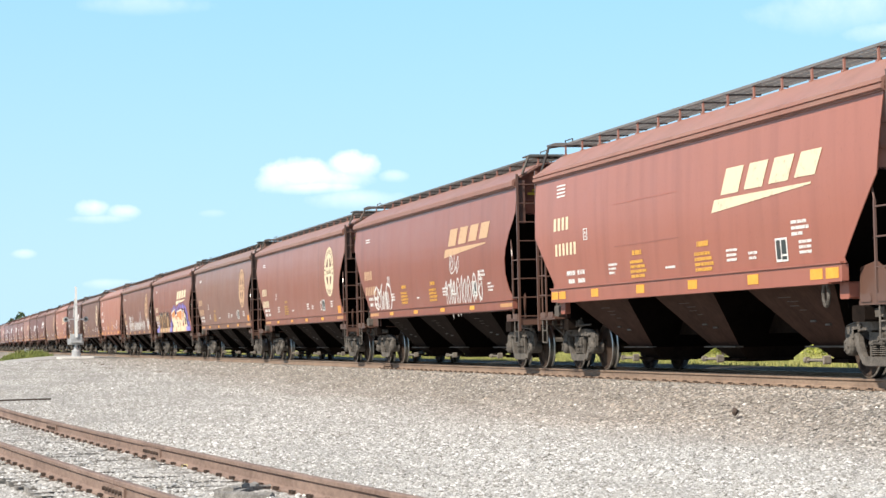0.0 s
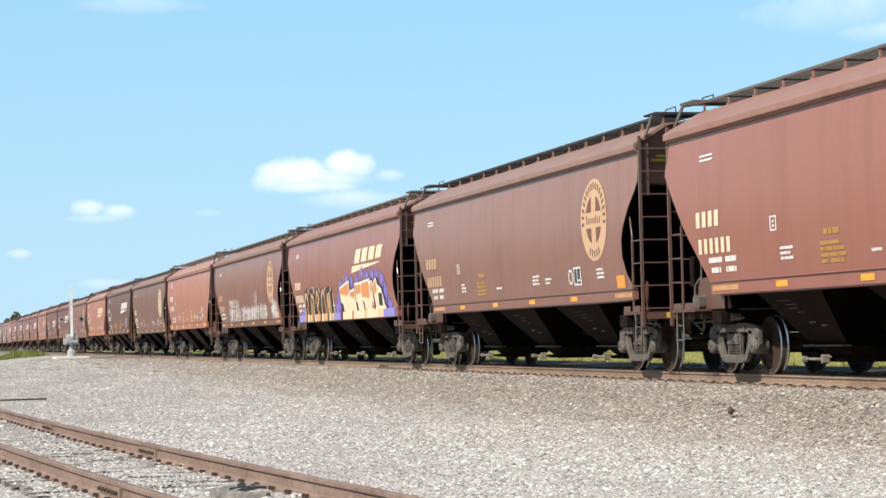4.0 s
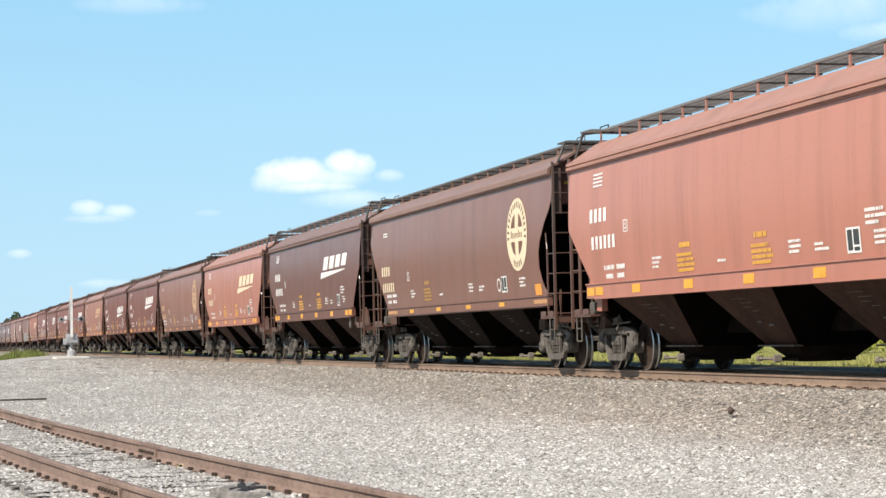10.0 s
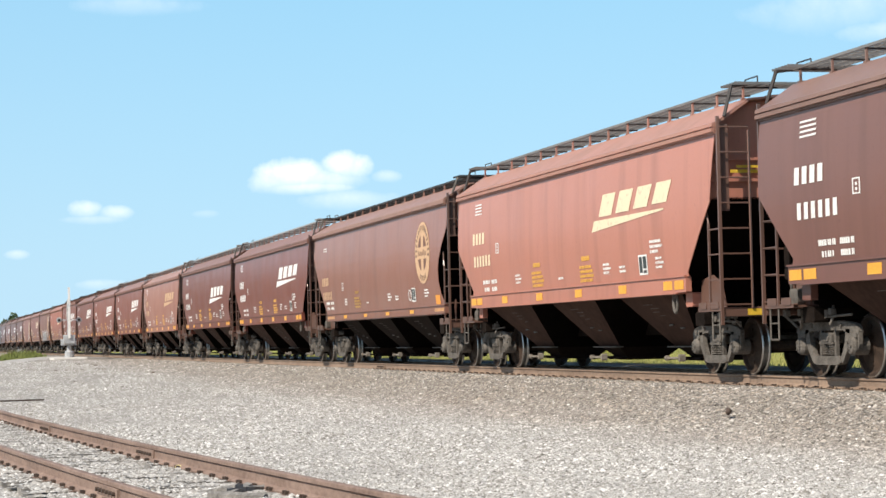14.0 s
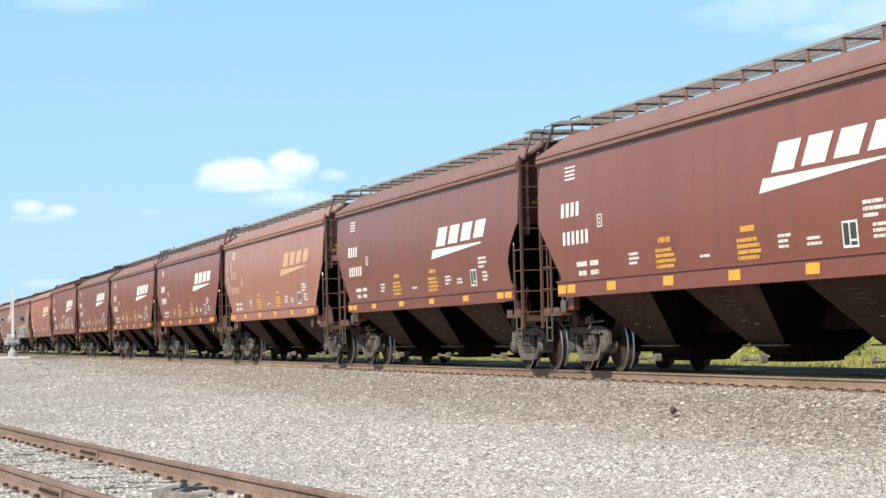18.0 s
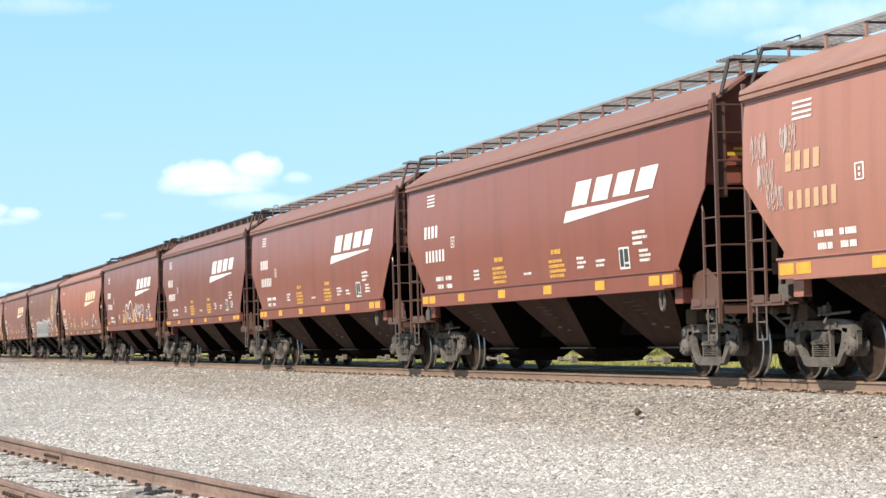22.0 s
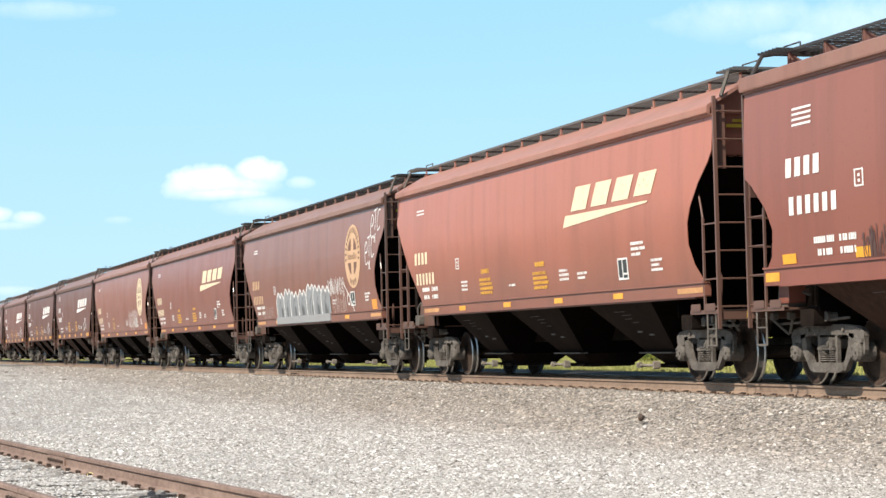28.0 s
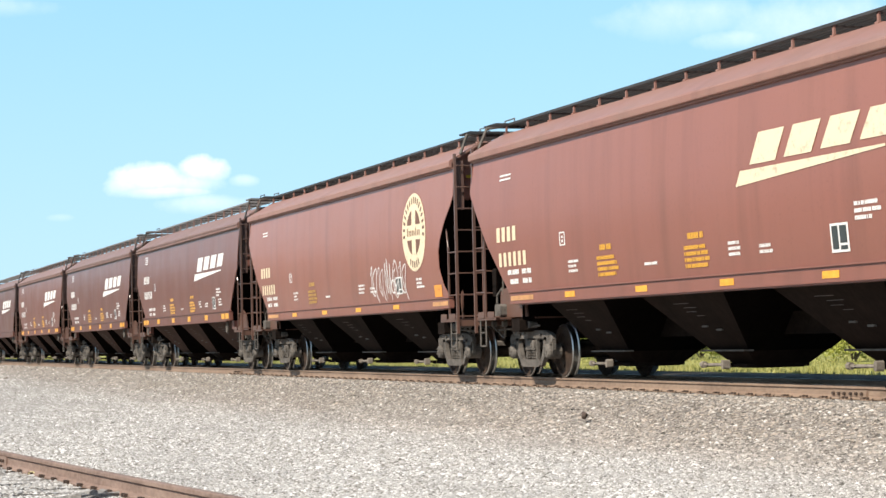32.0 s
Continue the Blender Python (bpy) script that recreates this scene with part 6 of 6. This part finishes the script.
def build_verge():
    r = random.Random(11)
    field = [(-r.uniform(25, 190), 0, 0, r.uniform(0.10, 0.24)) for _ in range(5200)]
    field = [(x, LINE_Y + 4.6 + (r.random() ** 1.6) * 34, 0, h) for x, y, z, h in field]
    field = [(x, y, ground_height(x, y) - 0.01, h * min(1, 0.35 + (y - LINE_Y - 4.6) / 12)) for x, y, z, h in field]
    tuft_mesh("field_grass", field, GRASS, "sunlit yellow-green field grass behind the line", "grass", 0.3, 7, 2)
    left = []
    for _ in range(420):
        x = -r.uniform(160, 192)
        k = r.random()
        y = -x * (0.0345 + 0.022 * k)
        left.append((x, y, ground_height(x, y) - 0.02, r.uniform(0.35, 0.8) * (1 - 0.9 * abs(k - 0.45))))
    tuft_mesh("verge_grass", left, VERGE, "tall green grass beside the road crossing", "grass", 0.6, 9, 3)
    for i, (px, w, h) in enumerate(((-131, 3.4, 0.95), (-124, 2.6, 1.05), (-120.5, 3.2, 1.0), (-112.5, 3.4, 1.15), (-109, 2.6, 1.0), (-105.5, 2.2, 1.2), (-99, 3.2, 1.2), (-94.5, 3.6, 1.25), (-86, 4.0, 1.35), (-80.5, 3.0, 1.3), (-75, 3.4, 1.3), (-140, 4.0, 1.0))):
        shrub(px, 44 + 2.5 * math.sin(i * 2.3), -0.62, w * 1.0, h * 1.65, 30 + i)
    shrub(-620, 25.6, -0.62, 4.6, 12.6, 60, DARKLEAF, "tree", "distant dark green tree above the train", "tree")
    for i, (x, y, h) in enumerate(((-690, 25.5, 6.5),)):
        shrub(x, y, -0.62, 5.0, h, 70 + i, DARKLEAF, "tree", "distant dark green tree above the train", "tree")


def build_unseen_woods():
    """An added belt of trees, out of view, that darkens the cars' reflections, as clumps of leaves."""
    r = random.Random(21)
    v, f = [], []
    for _ in range(1500):
        az, d, h = math.radians(r.uniform(90.6, 190)), r.uniform(330, 380), r.uniform(10, 18)
        cx, cy, w = -d * math.sin(az), d * math.cos(az), r.uniform(2.5, 4.5)
        for _ in range(16):
            p = Vector((cx + r.gauss(0, w * 0.6), cy + r.gauss(0, w * 0.6), -0.64 + h * r.random() ** 0.8))
            t = Vector((r.gauss(0, 1), r.gauss(0, 1), r.gauss(0, 0.6))).normalized()
            u = t.cross(Vector((r.gauss(0, 1), r.gauss(0, 1), r.gauss(0, 1)))).normalized()
            s, k = r.uniform(0.9, 1.9), len(v)
            v += [tuple(p - t * s), tuple(p + u * s * 0.7), tuple(p + t * s), tuple(p - u * s * 0.7)]
            f.append((k, k + 1, k + 2, k + 3))
    tagged(mesh_object("woods", v, f, DARKLEAF), label="unseen dark green tree belt added to darken reflections in the cars", category="woods", kind="stuff")


BROKEN = [  # x, y, length, turn, tilt of splintered timbers
    (-18.0, 2.5, 0.42, 50, -10), (-18.05, 2.72, 0.75, -40, -3), (-17.9, 2.62, 0.55, -30, 4), (-17.3, 2.55, 0.5, 60, 2),
]


def build_crossing():
    # road over the rails, pad, signal
    x0, x1 = -160, -138
    ys = [-60, -30, -10, 0, 4, 7, 9, 10, 10.8, 11.6, 12.4]
    v = [(x + 0.12 * y, y, ground_height(x, y) + 0.03) for y in ys for x in (x0, x1)]
    mesh_object("road", v, [(2 * i, 2 * i + 1, 2 * i + 3, 2 * i + 2) for i in range(len(ys) - 1)], PAVING)
    tagged(bpy.data.objects["road"], label="worn pale asphalt road up to the level crossing", category="road", kind="structure")
    sx, sy = -133.0, 9.12
    gz = ground_height(sx, sy)
    pad = Shape().box(sx - 2.2, sx + 2.6, sy - 1.1, sy + 0.9, gz - 0.2, gz + 0.10, bev=0.03).part("signal_pad", [CONCRETE])
    tagged(pad, label="pale concrete pad under the crossing signal", category="pad")
    s = new("crossing_signal")
    s.matrix_basis = pose(sx, sy, gz + 0.10)
    tagged(s, label="silver level crossing signal with raised gate arm", category="crossing signal")
    Shape().lathe_z([(0.0, 0.30), (0.35, 0.28), (0.45, 0.16), (0.62, 0.13)]).part("pedestal", [SIGNALPAINT], s)
    Shape().bar((0, 0, 0.4), (0, 0, 3.55), 0.10, 10).part("mast", [SIGNALPAINT], s)
    Shape().bar((0, 0, 3.55), (0, 0, 3.65), 0.10, 10).part("cap", [SIGNALPAINT], s)
    Shape().box(-0.42, 0.42, -0.34, 0.34, 0.85, 1.42, bev=0.06).part("gate_mechanism", [SIGNALPAINT], s)
    Shape().box(-0.52, -0.44, -0.5, 0.5, 0.75, 1.15, bev=0.03).part("counterweight", [SIGNALPAINT], s)
    arm = Shape()
    arm.plate([(0.41, 1.2), (0.51, 1.2), (0.50, 4.4), (0.43, 4.4)], -0.07, 0.07)
    arm.part("gate_arm", [WHITEPAINT, REDLENS], s)
    Shape().bar((0.05, -0.75, 2.35), (0.05, 0.75, 2.35), 0.03, 8).part("lamp_arm", [SIGNALPAINT], s)
    for y in (-0.62, 0.62):
        disc = Shape().bar((0.14, y, 2.35), (0.18, y, 2.35), 0.17, 16).part("lamp_shield", [SIGNALPAINT], s)
        Shape().bar((0.18, y, 2.35), (0.28, y, 2.35), 0.09, 12).part("lamp_hood", [BLACKPAINT], disc)
        Shape().bar((0.18, y, 2.35), (0.20, y, 2.35), 0.07, 12).part("lens", [REDLENS], disc)
    for side in (-1, 1):
        Shape().plate([(-0.60, 2.95 - side * 0.42), (-0.52, 2.86 - side * 0.42), (0.60, 2.95 + side * 0.42), (0.52, 3.04 + side * 0.42)], -0.10 - 0.03 * side, -0.08 - 0.03 * side).part("crossbuck", [WHITEPAINT], s)
    cx, cy = -221.0, 10.05
    box = new("relay_case")
    cz = ground_height(cx, cy)
    box.matrix_basis = pose(cx, cy, cz)
    tagged(box, label="small pale signal relay case beside the line", category="relay case")
    Shape().box(-0.2, 0.2, -0.2, 0.2, 0.1, 1.25, bev=0.04).part("case", [SIGNALPAINT], box)
    Shape().box(-0.25, 0.25, -0.26, 0.26, 1.25, 1.33, bev=0.03).part("lid", [SIGNALPAINT], box)
    Shape().box(-0.4, 0.4, -0.4, 0.4, -0.1, 0.1).part("foot", [CONCRETE], box)
    # small things on the gravel
    r = random.Random(4)
    for name, x, y, z, rr, mat, label, cat in (("dark_clod", -27.0, 10.84, -0.43, 0.066, SPIKE, "dark lump of earth on the ballast shoulder", "clod"),
                                               ("litter", -21.7, 2.60, -0.61, 0.05, STRAW, "small pale yellow litter between the siding rails", "litter")):
        bm = bmesh.new()
        bmesh.ops.create_icosphere(bm, subdivisions=2, radius=rr)
        for vv in bm.verts:
            vv.co = Vector((vv.co.x * 1.0, vv.co.y * 0.8, vv.co.z * 0.85)) * (1 + 0.55 * noise.noise(vv.co * 14 + Vector((x, 0, 0))))
        me = bpy.data.meshes.new(name)
        bm.to_mesh(me)
        bm.free()
        me.materials.append(mat)
        o = new(name, me)
        o.matrix_basis = pose(x, y, z + rr * 0.35)
        tagged(o, label=label, category=cat)
    bits = Shape()
    for x, y, w, d in ((-92, 6.2, 0.5, 0.12), (-95, 7.4, 0.7, 0.15), (-88, 8.6, 0.35, 0.10), (-84, 8.9, 0.4, 0.12), (-99, 5.0, 0.3, 0.14), (-108, 8.3, 0.6, 0.2), (-104, 8.0, 0.45, 0.2), (-90, 6.9, 0.6, 0.1), (-70, 5.2, 0.3, 0.08)):
        for _ in range(4):
            px, py, q = x + r.uniform(-3.2, 3.2) * w, y + r.uniform(-1, 1) * w, r.uniform(0.5, 1.1)
            gz = ground_height(px, py)
            bits.box(px - 0.2 * q * w, px + 0.2 * q * w, py - 0.14 * q * w, py + 0.14 * q * w, gz - 0.05, gz + d * q * 0.22, bev=0.01)
    tagged(bits.part("debris", [BARK]), label="scattered dark earth and scraps on the far gravel", category="debris", kind="stuff")
    st = Shape().box(-0.65, 0.65, -0.05, 0.05, 0, 0.04, bev=0.01).part("old_timber", [SPIKE])
    st.matrix_basis = pose(-52.0, 2.3, ground_height(-52, 2.3) + 0.005, 0, 0, 100)
    tagged(st, label="dark weathered timber lying on the gravel", category="timber")
    for i, (x, y, n, turn, tilt) in enumerate(BROKEN):
        rb = random.Random(i)
        sp = Shape()
        m = 6
        sp.sweep([(-0.055, 0.0), (0.055, 0.0), (0.05, 0.05), (0.0, 0.062), (-0.05, 0.045)], [(n * (j / m - 0.5), rb.uniform(-0.012, 0.012), rb.uniform(-0.004, 0.008)) for j in range(m + 1)])
        o = sp.part("broken_timber", [TIE])
        o.matrix_basis = pose(x, y, -0.605, 0, tilt, turn)
        tagged(o, label="splintered grey tie timber lying between the siding rails", category="timber", group="broken timbers")


build_ties()
build_stones()
build_verge()
build_crossing()
build_unseen_woods()


def motions():
    for car, (kind, left, *_) in zip(TRAIN, CARS):
        x = left + KINDS[kind]["length"] / 2
        walk(car, [(t, pose(x + SPEED * t, LINE_Y, 0)) for t in (0, 8, 16, 24, 32)])
    # the wheels roll without slipping: 47 degrees in each thirtieth of a second
    roll = math.degrees(SPEED / 0.457)
    keyed = {}
    for car in TRAIN:
        for w in [o for o in car.children_recursive if o.name.split(".")[0] == "wheelset"]:
            x, z = w.location.x, w.location.z
            axle = x > 0
            if axle not in keyed:
                walk(w, [(k / 30, pose(x, 0, z, 0, roll * k / 30 % 360, 0)) for k in range(961)])
                keyed[axle] = w.animation_data
            else:
                w.rotation_mode = "QUATERNION"
                w.animation_data_create()
                w.animation_data.action = keyed[axle].action
                w.animation_data.action_slot = keyed[axle].action_slot


motions()
